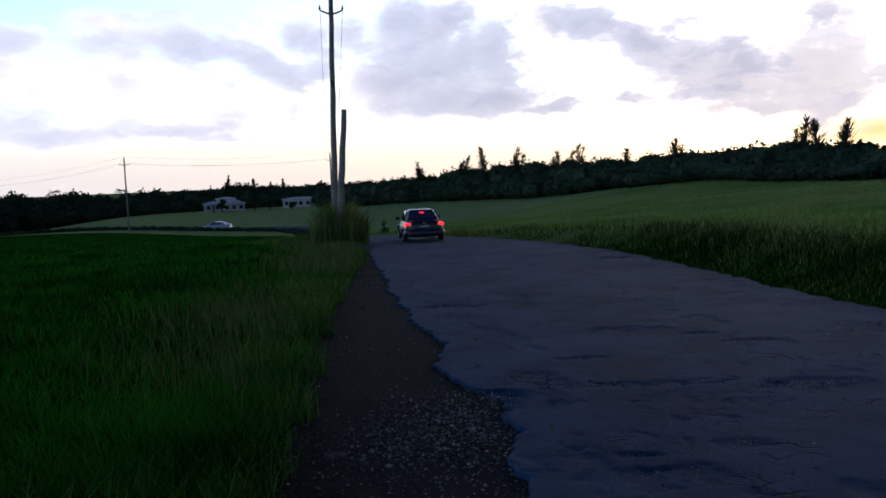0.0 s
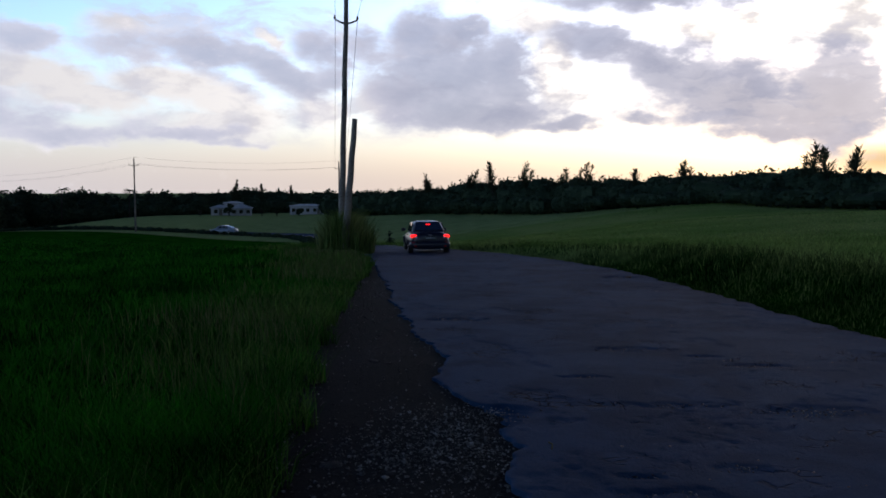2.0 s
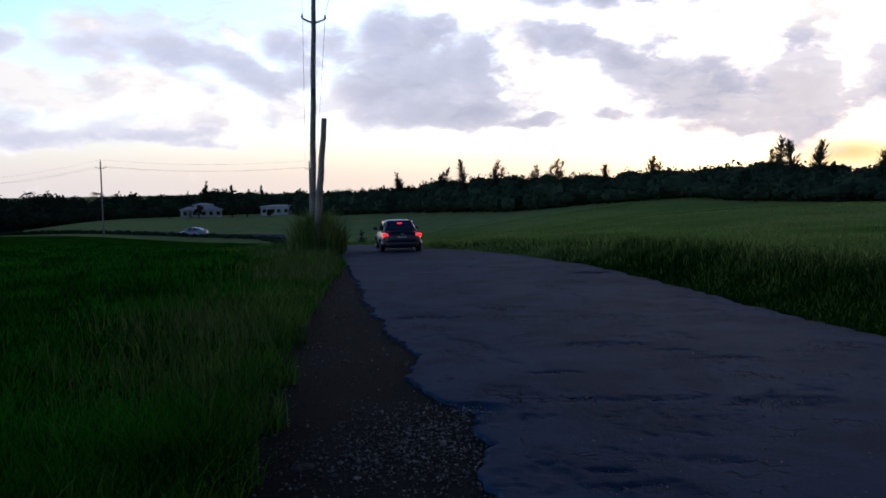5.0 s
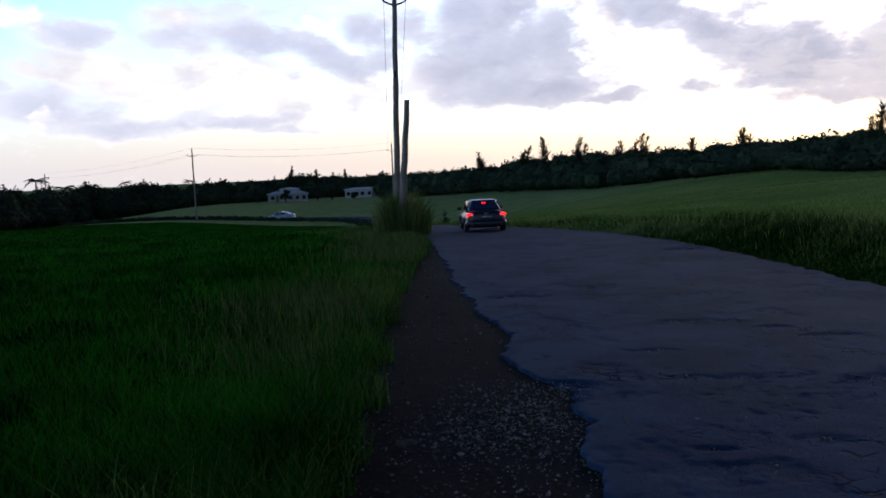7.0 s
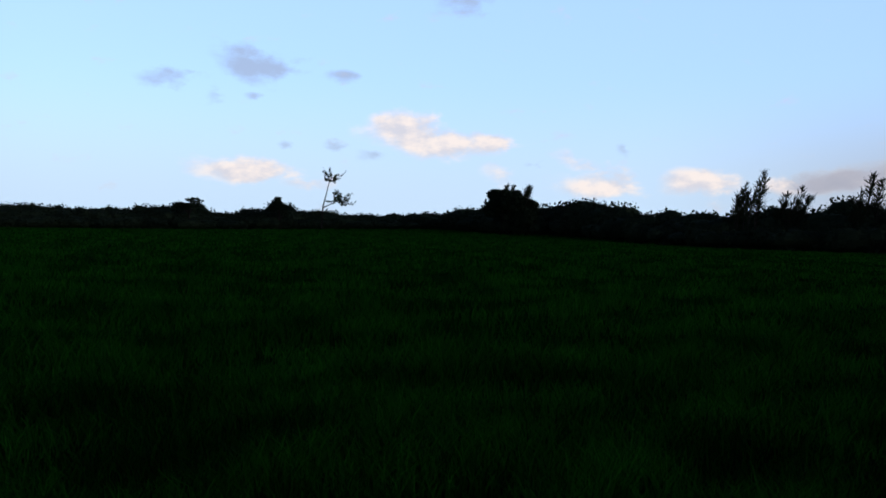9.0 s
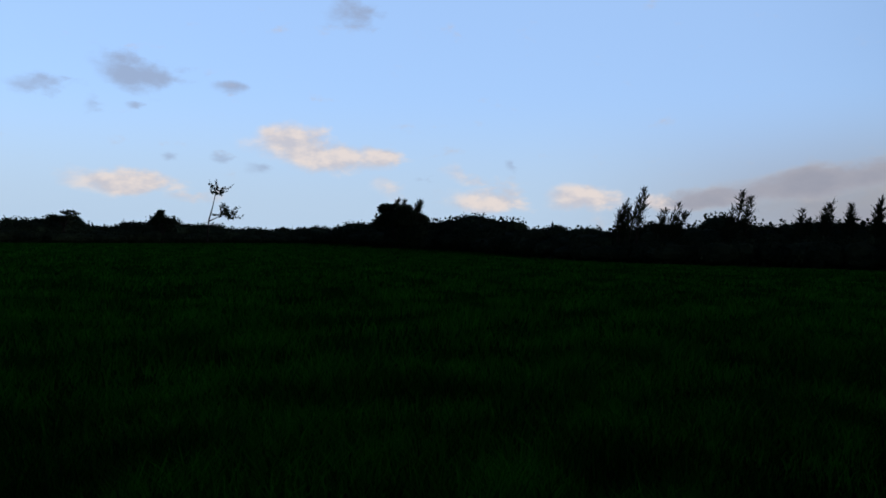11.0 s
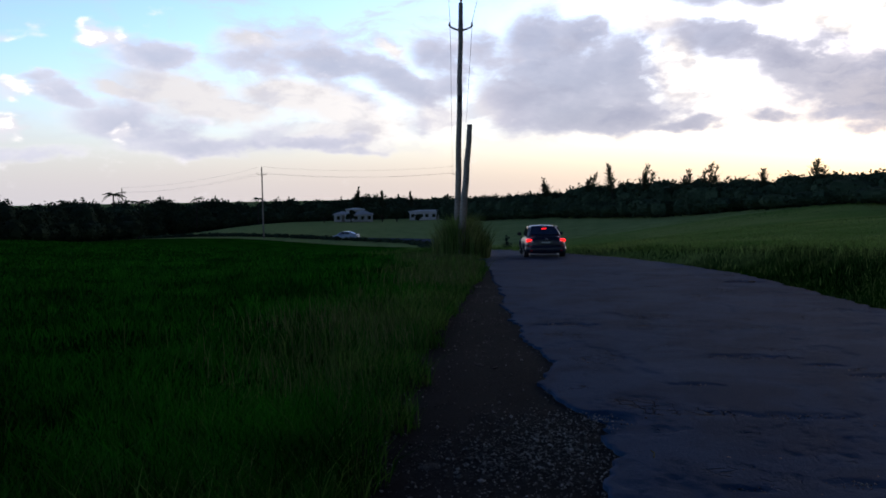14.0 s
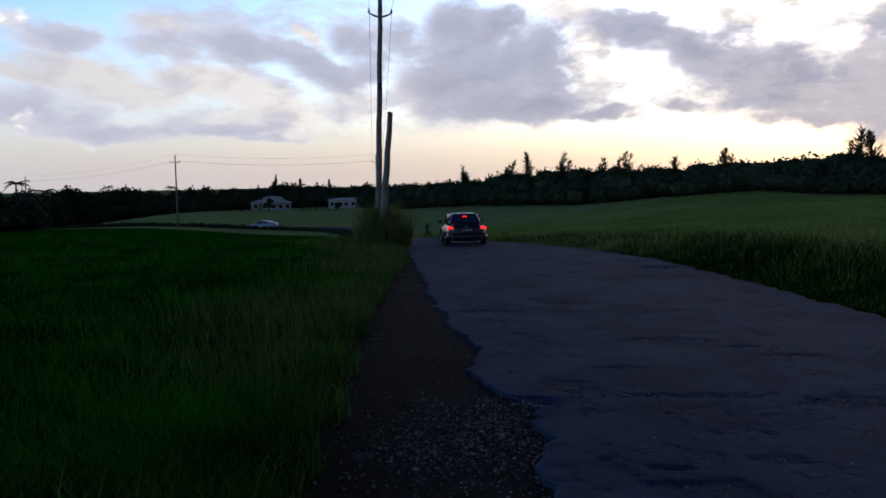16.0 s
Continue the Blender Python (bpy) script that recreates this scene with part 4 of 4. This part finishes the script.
LEAN = 11.15 * math.tan(radians(1.75))
for side, drop, back in ((-0.48, 0.8, 5.4), (0.48, 0.8, 8.5), (0.0, -0.25, 7.0)):
    here = head(FIRST, side, drop, LEAN)
    hang_wire(here, (back, -42, 11.0), 1.0, 0.009)
    hang_wire(here, head(TURNING, side * 1.4, drop), 1.6, 0.01)
for i, drop in enumerate((-0.25, 0.8, 0.8)):
    side = (0, -0.7, 0.7)[i]
    hang_wire(head(TURNING, side, drop), head(SECOND, side, drop), 0.7, 0.009)
    hang_wire(head(SECOND, side, drop), head(THIRD, side, drop), 0.8, 0.009)


# ---- houses beyond the far field ----
def gable(bm, x0, x1, y0, y1, z, rise, over=0.4):
    """A hipped roof with eaves of some thickness."""
    a, b, c, d = (x0 - over, y0 - over, z), (x1 + over, y0 - over, z), (x1 + over, y1 + over, z), (x0 - over, y1 + over, z)
    m = (y0 + y1) / 2
    run = (y1 - y0) / 2
    top = [(x0 + run, m, z + rise), (x1 - run, m, z + rise)]
    lo = [bm.verts.new((p[0], p[1], p[2] - 0.18)) for p in (a, b, c, d)]
    hi = [bm.verts.new(p) for p in (a, b, c, d)]
    r = [bm.verts.new(p) for p in top]
    bm.faces.new(lo[::-1])
    for i in range(4):
        bm.faces.new((lo[i], lo[(i + 1) % 4], hi[(i + 1) % 4], hi[i]))
    bm.faces.new((hi[0], hi[1], r[1], r[0]))
    bm.faces.new((hi[1], hi[2], r[1]))
    bm.faces.new((hi[2], hi[3], r[0], r[1]))
    bm.faces.new((hi[3], hi[0], r[0]))
    return bm


def make_house(az, r, wide, deep, tall, rise, windows, label, storeys=1, door=True):
    x, y = polar(az, r)
    house = thing_at("house", x, y, label, "house", "houses beyond the field", turn=az, sink=0.4)
    h = wide / 2
    part("wall", box(bmesh.new(), -h, 0, 0, h, deep, tall), WALL, house)
    part("roof", gable(bmesh.new(), -h, h, 0, deep, tall + 0.18, rise), ROOF, house, "pale grey sheet roof")
    for s in range(storeys):
        z = tall * (s + 0.42) / storeys
        for i in range(windows):
            c = -h + wide * (i + 0.5) / windows
            window = part("window", box(bmesh.new(), c - 0.62, -0.06, z - 0.1, c + 0.62, 0.02, z + 1.15), WALL, house)
            part("pane", box(bmesh.new(), c - 0.52, -0.075, z, c + 0.52, -0.062, z + 1.05), DARK_GLASS, window)
    if door:
        part("door", box(bmesh.new(), -0.4, -0.05, 0.3, 0.6, 0.0, 2.3), POLE, house)


make_house(15.6, 258, 5.4, 5.0, 2.5, 0.9, 2, "small white bungalow with a pale roof beyond the field")
make_house(14.25, 256, 6.2, 5.5, 2.5, 1.2, 3, "small white bungalow with a pale hipped roof beyond the field", door=False)
make_house(14.75, 276, 6.0, 5.0, 3.9, 0.5, 3, "pale house half hidden behind the bungalows", 1, False)
make_house(9.1, 262, 17.5, 6.0, 2.9, 0.5, 8, "long low white building with many windows", 1)
make_house(6.9, 250, 2.6, 4.0, 3.4, 0.5, 1, "small white outbuilding behind the roadside poles", 1, False)
make_house(5.9, 235, 2.8, 4.0, 2.8, 0.8, 1, "small pale hut at the edge of the wood", 1, False)


# ---- vehicles ----
def loft(sections, bm=None):
    """A closed skin over rings of equal length."""
    bm = bm or bmesh.new()
    rings = [[bm.verts.new(p) for p in s] for s in sections]
    n = len(rings[0])
    for p, q in zip(rings, rings[1:]):
        for k in range(n):
            bm.faces.new((p[k], p[(k + 1) % n], q[(k + 1) % n], q[k]))
    bm.faces.new(rings[0][::-1])
    bm.faces.new(rings[-1])
    bmesh.ops.recalc_face_normals(bm, faces=bm.faces)
    return bm


def ring(y, half, z0, z1, tuck=0.88, n=20, power=3.6):
    """A rounded cross-section of a car body, narrower at the top."""
    out = []
    for i in range(n):
        a = math.tau * i / n
        c, s = math.cos(a), math.sin(a)
        u = math.copysign(abs(c) ** (2 / power), c)
        w = math.copysign(abs(s) ** (2 / power), s)
        t = (w + 1) / 2
        out.append((u * half * (1 - (1 - tuck) * t * t), y, z0 + (z1 - z0) * t))
    return out


def panel(points, thick=0.012):
    """A thin plate with rounded depth through a quad of points."""
    bm = bmesh.new()
    p = [Vector(q) for q in points]
    n = (p[1] - p[0]).cross(p[-1] - p[0]).normalized() * thick
    a, b = [bm.verts.new(q - n) for q in p], [bm.verts.new(q + n) for q in p]
    bm.faces.new(a[::-1])
    bm.faces.new(b)
    for i in range(len(p)):
        bm.faces.new((a[i], a[(i + 1) % len(p)], b[(i + 1) % len(p)], b[i]))
    bmesh.ops.recalc_face_normals(bm, faces=bm.faces)
    return bm


def make_wheel(car, x, y, r=0.31):
    s = 1 if x > 0 else -1
    bm = bmesh.new()
    prof = [(-0.1, 0.2), (-0.1, r - 0.03), (-0.07, r), (0.07, r), (0.1, r - 0.03), (0.1, 0.2)]
    rings = [[bm.verts.new((x + w, y + q * math.cos(k * math.tau / 28), r + q * math.sin(k * math.tau / 28))) for k in range(28)] for w, q in prof]
    for p, q in zip(rings, rings[1:]):
        for k in range(28):
            bm.faces.new((p[k], p[(k + 1) % 28], q[(k + 1) % 28], q[k]))
    wheel = part("wheel", bm, RUBBER, car, smooth=True)
    rim = tube([(x - s * 0.05, y, r), (x + s * 0.085, y, r)], [0.2, 0.2], 28)
    for k in range(5):
        a = k * math.tau / 5
        box_m = pose(x + s * 0.09, y, r, math.degrees(a), 0, 0)
        bmesh.ops.create_cube(rim, size=1.0, matrix=box_m @ Matrix.LocRotScale((0, 0, 0.1), None, (0.03, 0.06, 0.18)))
    part("rim", rim, ALLOY, wheel, "five-spoke alloy rim")


def make_sedan(x, y, heading, paint, label, lit=True):
    """A four-door saloon; y runs to its nose, the origin is under its middle."""
    car = thing_at("car", x, y, label, "car", turn=heading)
    car.location.z += 0.07
    car.scale = (1.02, 1.0, 0.96)
    body = [(-2.26, 0.62, 0.42, 0.86), (-2.2, 0.76, 0.3, 0.98), (-2.0, 0.84, 0.24, 1.04), (-1.5, 0.875, 0.2, 1.03), (-0.8, 0.88, 0.18, 0.98), (0, 0.88, 0.18, 0.95),
            (0.8, 0.88, 0.18, 0.94), (1.3, 0.87, 0.2, 0.92), (1.8, 0.84, 0.22, 0.82), (2.1, 0.76, 0.24, 0.7), (2.25, 0.6, 0.32, 0.6)]
    part("body", loft([ring(*s) for s in body]), paint, car, smooth=True)
    cabin = [(-1.72, 0.68, 0.9, 1.03, 0.96), (-1.2, 0.72, 0.88, 1.27, 0.84), (-0.75, 0.74, 0.88, 1.43, 0.79), (-0.2, 0.745, 0.86, 1.475, 0.78), (0.35, 0.74, 0.86, 1.45, 0.78), (0.75, 0.73, 0.86, 1.3, 0.82), (1.35, 0.68, 0.84, 0.95, 0.95)]
    part("roof", loft([ring(yy, hw, a, b, tuck, 20, 4.5) for yy, hw, a, b, tuck in cabin]), paint, car, smooth=True)
    part("rear_window", panel([(-0.6, -1.64, 1.075), (0.6, -1.64, 1.075), (0.5, -0.86, 1.425), (-0.5, -0.86, 1.425)]), DARK_GLASS, car)
    part("windscreen", panel([(0.6, 1.26, 1.03), (-0.6, 1.26, 1.03), (-0.52, 0.5, 1.435), (0.52, 0.5, 1.435)]), DARK_GLASS, car)
    for s in (-1, 1):
        part("side_window", panel([(s * 0.735, -1.2, 1.0), (s * 0.745, -0.08, 0.98), (s * 0.625, -0.1, 1.4), (s * 0.64, -0.8, 1.37)]), DARK_GLASS, car)
        part("side_window", panel([(s * 0.745, -0.02, 0.98), (s * 0.735, 0.92, 0.97), (s * 0.63, 0.42, 1.37), (s * 0.625, -0.02, 1.4)]), DARK_GLASS, car)
        for yy in (-0.55, 0.45):
            part("door_handle", box(bmesh.new(), s * 0.86 - 0.03, yy - 0.1, 0.83, s * 0.86 + 0.03, yy + 0.1, 0.865, 0.01), paint, car)
        mirror = bmesh.new()
        box(mirror, s * 0.93 - 0.1, 0.72, 0.93, s * 0.93 + 0.1, 0.86, 1.08, 0.03)
        part("wing_mirror", mirror, BLACK, car)
        lamp = bmesh.new()
        box(lamp, s * 0.69 - 0.13, -2.25, 0.77, s * 0.69 + 0.13, -2.0, 0.91, 0.03)
        tail = part("tail_lamp", lamp, TAIL if lit else LENS, car, "glowing red tail lamp" if lit else "")
        part("indicator", box(bmesh.new(), s * 0.7 - 0.05, -2.262, 0.77, s * 0.7 + 0.05, -2.24, 0.83, 0.005), AMBER, tail)
        part("reversing_lens", box(bmesh.new(), s * 0.59 - 0.04, -2.268, 0.775, s * 0.59 + 0.04, -2.24, 0.85, 0.01), LENS, tail)
        part("head_lamp", box(bmesh.new(), s * 0.6 - 0.16, 1.98, 0.6, s * 0.6 + 0.16, 2.2, 0.73, 0.03), LENS, car)
        for yy in (-1.32, 1.3):
            make_wheel(car, s * 0.77, yy)
            part("wheel_arch", tube([(s * 0.875, yy + 0.36 * math.cos(a), 0.31 + 0.36 * math.sin(a)) for a in np.linspace(0, math.pi, 13)], [0.025] * 13, 6), paint, car)
    part("rear_bumper", loft([ring(yy, hw, 0.28, 0.62, 1.0, 16, 4) for yy, hw in ((-2.32, 0.66), (-2.28, 0.8), (-2.1, 0.87), (-1.9, 0.88))]), paint, car, smooth=True)
    for side in (-1, 1):
        part("reflector", box(bmesh.new(), side * 0.62 - 0.05, -2.335, 0.37, side * 0.62 + 0.05, -2.29, 0.43, 0.01), AMBER if not lit else TAIL_LENS, car, "small red bumper reflector")
    part("boot_lip", tube([(-0.62, -2.14, 1.03), (-0.3, -2.2, 1.04), (0.3, -2.2, 1.04), (0.62, -2.14, 1.03)], [0.022] * 4, 6), paint, car, smooth=True)
    part("brake_light", box(bmesh.new(), -0.1, -1.16, 1.3, 0.1, -1.09, 1.345, 0.01), TAIL if lit else BLACK, car)
    plate = part("number_plate", box(bmesh.new(), -0.26, -2.29, 0.7, 0.26, -2.265, 0.82, 0.005), PLATE, car)
    for k in range(5):
        part("letter_bar", box(bmesh.new(), -0.17 + 0.075 * k, -2.296, 0.73, -0.13 + 0.075 * k, -2.29, 0.79), PALE, plate)
    part("badge", tube([(0.065 * math.cos(a), -2.275, 0.9 + 0.04 * math.sin(a)) for a in np.linspace(0, math.tau, 17)], [0.008] * 17, 6), ALLOY, car)
    part("exhaust", tube([(0.5, -2.3, 0.25), (0.5, -1.9, 0.25)], [0.03, 0.03], 10), ALLOY, car)
    return car


make_sedan(-1.15, 37.6, 7, NAVY, "dark navy saloon car with glowing brake lights driving along the road")
fx, fy = polar(15.4, 140.5)
make_sedan(fx, fy, 78, PALE_BLUE, "pale blue car on the far road behind scrub", False)


# ---- grass, verge, gravel ----
def road_x(y):
    return np.interp(y, LINE[:400, 1], LINE[:400, 0])


def waves(x, y, k=1.0):
    return (np.sin(x * 0.9 * k + 1.3 * np.sin(y * 0.5 * k)) + np.sin(y * 0.7 * k + 1.7 * np.sin(x * 0.45 * k + 2)) + 0.7 * np.sin((x + y) * 1.9 * k)) / 2.7


def verge_edge(y):
    """Where the grass begins on the near side of the road, as an offset from its middle."""
    return np.interp(y, [0, 4.5, 10, 13, 19, 30, 45], [-3.85, -3.75, -3.8, -3.65, -3.4, -2.8, -2.65]) + 0.16 * waves(y * 3, y * 1.7, 1.3)


def blades(name, x, y, tall, width, mat, label, rng, category="grass", bend=0.5, base=None):
    """Bent blades of grass as one mesh: three triangles each."""
    n = len(x)
    z = ground_height(x, y) - 0.02 if base is None else base
    a, f = rng.uniform(0, math.tau, n), rng.uniform(0, math.tau, n)
    side = np.stack([np.cos(f), np.sin(f), np.zeros(n)], 1) * width[:, None]
    out = np.stack([np.cos(a), np.sin(a), np.zeros(n)], 1) * (bend * tall * rng.uniform(0.2, 1.0, n))[:, None]
    up = np.stack([np.zeros(n), np.zeros(n), tall], 1)
    p = np.stack([x, y, z], 1)
    mid = p + out * 0.3 + up * 0.58
    v = np.stack([p - side, p + side, mid - side * 0.75, mid + side * 0.75, p + out + up * 0.97], 1).reshape(-1, 3)
    i = np.arange(n)[:, None] * 5
    f = np.concatenate([i + (0, 1, 3), i + (0, 3, 2), i + (2, 3, 4)], 1).reshape(-1, 3)
    return tagged(new(name, quick_mesh(name, v, f, mat)), label, category, kind="stuff")


def scatter(rng, n, r0, r1, a0, a1, fall=0.55):
    """Points round the standpoint, thinning with distance."""
    r = (r0 ** fall + rng.uniform(0, 1, n) * (r1 ** fall - r0 ** fall)) ** (1 / fall)
    a = np.radians(rng.uniform(a0, a1, n))
    return -np.sin(a) * r, np.cos(a) * r, r


rng = np.random.default_rng(21)
x, y, r = scatter(rng, 520000, 3.0, 112, -2, 128, 0.32)
fx, fy, fr = scatter(rng, 60000, 100, 168, 84, 126, 1.6)
x, y, r = np.r_[x, fx], np.r_[y, fy], np.r_[r, fr]
keep = (x - road_x(y) < verge_edge(y) - rng.uniform(0, 0.25, len(x))) & (y < 106 + 0.1 * x)
keep &= rng.uniform(0, 1, len(x)) < 0.78 + 0.35 * waves(x, y, 0.6)
x, y, r = x[keep], y[keep], r[keep]
bx, by, br = scatter(rng, 45000, 0.6, 16, 40, 240, 1.2)
keep = (bx - road_x(by) < verge_edge(by)) & ((br < 3.4) | (by < -2))
x, y, r = np.r_[x, bx[keep]], np.r_[y, by[keep]], np.r_[r, br[keep]]
patch = waves(x, y, 0.35)
tuft = np.clip(0.5 + 0.75 * waves(x + 0.6 * y, y - 0.3 * x, 2.1) + 0.35 * waves(y, x, 5.0), 0, 1.4)
tall = np.clip(0.1 + 0.06 * patch + 0.2 * tuft + 0.05 * rng.normal(size=len(x)), 0.05, 0.6) * (1 - 0.45 * np.clip((r - 12) / 50, 0, 1))
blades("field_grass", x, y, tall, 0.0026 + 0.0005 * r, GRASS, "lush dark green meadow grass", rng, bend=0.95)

n = 26000
t = rng.uniform(0, 1, n)
y = 3.0 + 44 * t ** 1.7
x = road_x(y) + verge_edge(y) - np.abs(rng.normal(0, 1, n)) * np.interp(y, [3, 12, 40], [0.8, 0.9, 1.4])
r = np.hypot(x, y)
tall = np.clip(0.22 + 0.12 * waves(x, y, 0.8) + 0.1 * rng.normal(size=n), 0.06, 0.6)
blades("verge_grass", x, y, tall, 0.002 + 0.0004 * r, VERGE, "rough olive grass along the gravel shoulder", rng, bend=0.8)
n = 15000
t = rng.uniform(0, 1, n)
y = 4.0 + 34 * t ** 1.1
x = road_x(y) + verge_edge(y) - 0.1 - np.abs(rng.normal(0.6, 0.9, n))
keep = rng.uniform(0, 1, n) < 0.35 + 0.6 * waves(x, y, 0.9)
x, y = x[keep], y[keep]
tall = rng.uniform(0.2, 0.48, len(x))
blades("seed_grass", x, y, tall, 0.0013 + 0.0003 * np.hypot(x, y), STRAW, "pale dry seed stalks among the verge grass", rng, bend=0.4)

x, y, r = scatter(rng, 190000, 7, 115, -44, 6, 0.5)
off = x - np.interp(y, RIM[:, 1], RIM[:, 0])
keep = off > -0.1 + 0.15 * waves(y * 2, y, 1.0) + rng.uniform(0, 0.3, len(x))
x, y, r, off = x[keep], y[keep], r[keep], off[keep]
wild = off + 0.9 * waves(x, y, 0.9) + rng.normal(0, 1.5, len(x)) < np.interp(y, [0, 12, 25, 45, 60], [7.0, 4.6, 2.4, 0.6, -1.0])
tall = np.clip(0.3 + 0.12 * waves(x, y, 0.5) + 0.12 * waves(x, y, 2.3) + 0.08 * rng.normal(size=len(x)), 0.08, 0.9) * np.interp(off, [0, 1.5, 7, 18], [0.35, 0.8, 0.4, 0.2])
wide = 0.0015 + 0.00035 * r
blades("roadside_weeds", x[wild], y[wild], tall[wild] * 0.8, wide[wild], WEED, "rough dark weeds and grass on the roadside bank", rng, bend=1.1)
blades("bank_grass", x[~wild], y[~wild], tall[~wild], wide[~wild], BANK, "pale olive grass on the rising field", rng, bend=0.8)

cx, cy = polar(7.2, 35.6)
n = 3600
x, y = cx + np.clip(rng.normal(0, 0.5, n), -1.1, 1.1), cy + rng.normal(0, 0.5, n)
tall = rng.uniform(0.8, 2.0, n) * np.clip(1.15 - 0.35 * np.abs(x - cx), 0.4, 1.1)
tagged(blades("grass_clump", x, y, tall, rng.uniform(0.012, 0.024, n), CANE, "tall cane-like grass clump round the foot of the poles", rng, "tall grass", 0.55))


def make_sapling():
    r = np.random.default_rng(4)
    x, y = polar(4.25, 70)
    tree = thing_at("sapling", x, y, "small dark sapling at the bend of the road", "shrub", sink=0.05)
    part("trunk", tube([(0, 0, 0), (0.05, 0, 0.6), (0, 0, 1.3)], [0.05, 0.035, 0.015], 6), BARK, tree)
    pts = [(*(r.normal(0, 0.2, 2)), 0.55 + r.normal(0, 0.18)) for _ in range(160)] + [(*(r.normal(0, 0.1, 2)), 1.2 + r.normal(0, 0.12)) for _ in range(50)]
    leaf_part(tree, pts, 0.07, r, LEAF)


make_sapling()


def stones(name, x, y, size, lift, label, rng):
    """Broken stones: jittered octahedra as one mesh."""
    n = len(x)
    z = ground_height(x, y) + lift
    o = np.array([(1, 0, 0), (0, 1, 0), (-1, 0, 0), (0, -1, 0), (0, 0, 0.7), (0, 0, -0.6)], float)
    v = o[None] * size[:, None, None] * rng.uniform(0.55, 1.3, (n, 6, 1)) + rng.normal(0, 0.2, (n, 6, 3)) * size[:, None, None]
    v += np.stack([x, y, z], 1)[:, None, :]
    f = np.array([(0, 1, 4), (1, 2, 4), (2, 3, 4), (3, 0, 4), (1, 0, 5), (2, 1, 5), (3, 2, 5), (0, 3, 5)])
    f = (np.arange(n)[:, None, None] * 6 + f[None]).reshape(-1, 3)
    tagged(new(name, quick_mesh(name, v.reshape(-1, 3), f, STONE)), label, "gravel", kind="stuff")


n = 30000
y = 3.6 + 16 * rng.uniform(0, 1, n) ** 2.0
x = road_x(y) + rng.uniform(-3.9, -2.35, n)
heap = np.exp(-((x - 0.0) / 0.5) ** 2 - ((y - 5.3) / 0.7) ** 2) + 0.5 * np.exp(-((x + 0.4) / 0.5) ** 2 - ((y - 4.9) / 0.35) ** 2)
keep = rng.uniform(0, 1, n) < 0.05 + 0.22 * np.clip(waves(x * 3, y * 3, 1), 0, 1) + 0.9 * heap
x, y = x[keep], y[keep]
stones("gravel", x, y, np.clip(rng.lognormal(-5.0, 0.45, len(x)), 0.003, 0.022), 0.04, "loose pale gravel on the dirt shoulder", rng)
chips = [(px + rng.normal(0, wide * 0.6), py + rng.normal(0, length * 0.7)) for px, py, wide, length, deep in PITS for _ in range(int(240 * min(1, wide * length * 12)))]
x, y = np.array(chips).T
stones("gravel", x, y, np.clip(rng.lognormal(-5.1, 0.4, len(x)), 0.003, 0.014), 0.054, "pale loose chippings in the worn pits of the road", rng)
n = 420
y = 4 + 20 * rng.uniform(0, 1, n) ** 1.6
x = road_x(y) + rng.uniform(-2.3, 2.5, n)
stones("gravel", x, y, np.clip(rng.lognormal(-4.9, 0.4, n), 0.003, 0.012), 0.062, "scattered chippings on the worn road", rng)


def make_rock(x, y, size, lift, label, seed):
    r = random.Random(seed)
    bm = bmesh.new()
    bmesh.ops.create_icosphere(bm, subdivisions=2, radius=size)
    for v in bm.verts:
        v.co *= 1 + 0.25 * noise.noise(v.co / size * 1.3 + Vector((seed, 0, 0)))
        v.co.z *= 0.22
    rock = part("stone", bm, SLAB)
    rock.matrix_world = pose(x, y, height_at(x, y) + lift, r.uniform(-8, 8), r.uniform(-8, 8), r.uniform(0, 360))
    tagged(rock, label, "stone", "loose stones by the road")


make_rock(-0.70, 4.77, 0.075, 0.03, "pale flat stone lying on the dirt shoulder", 1)
make_rock(-0.78, 8.2, 0.05, 0.045, "pale stone at the edge of the shoulder", 2)
make_rock(-0.62, 8.05, 0.035, 0.045, "small pale stone at the edge of the shoulder", 3)
make_rock(-0.35, 4.6, 0.025, 0.045, "small pale stone on the dirt shoulder", 4)
make_rock(4.2, 19.5, 0.09, 0.1, "pale stone at the grassy edge of the road", 5)
twig = part("twig", tube([(0.62, 5.0, 0), (0.63, 5.06, 0.012), (0.615, 5.13, 0.004)], [0.003, 0.004, 0.003], 6), STRAW)
twig.location.z = height_at(0.62, 5.05) + 0.07
tagged(twig, "thin pale straw twig lying on the tarmac", "twig")
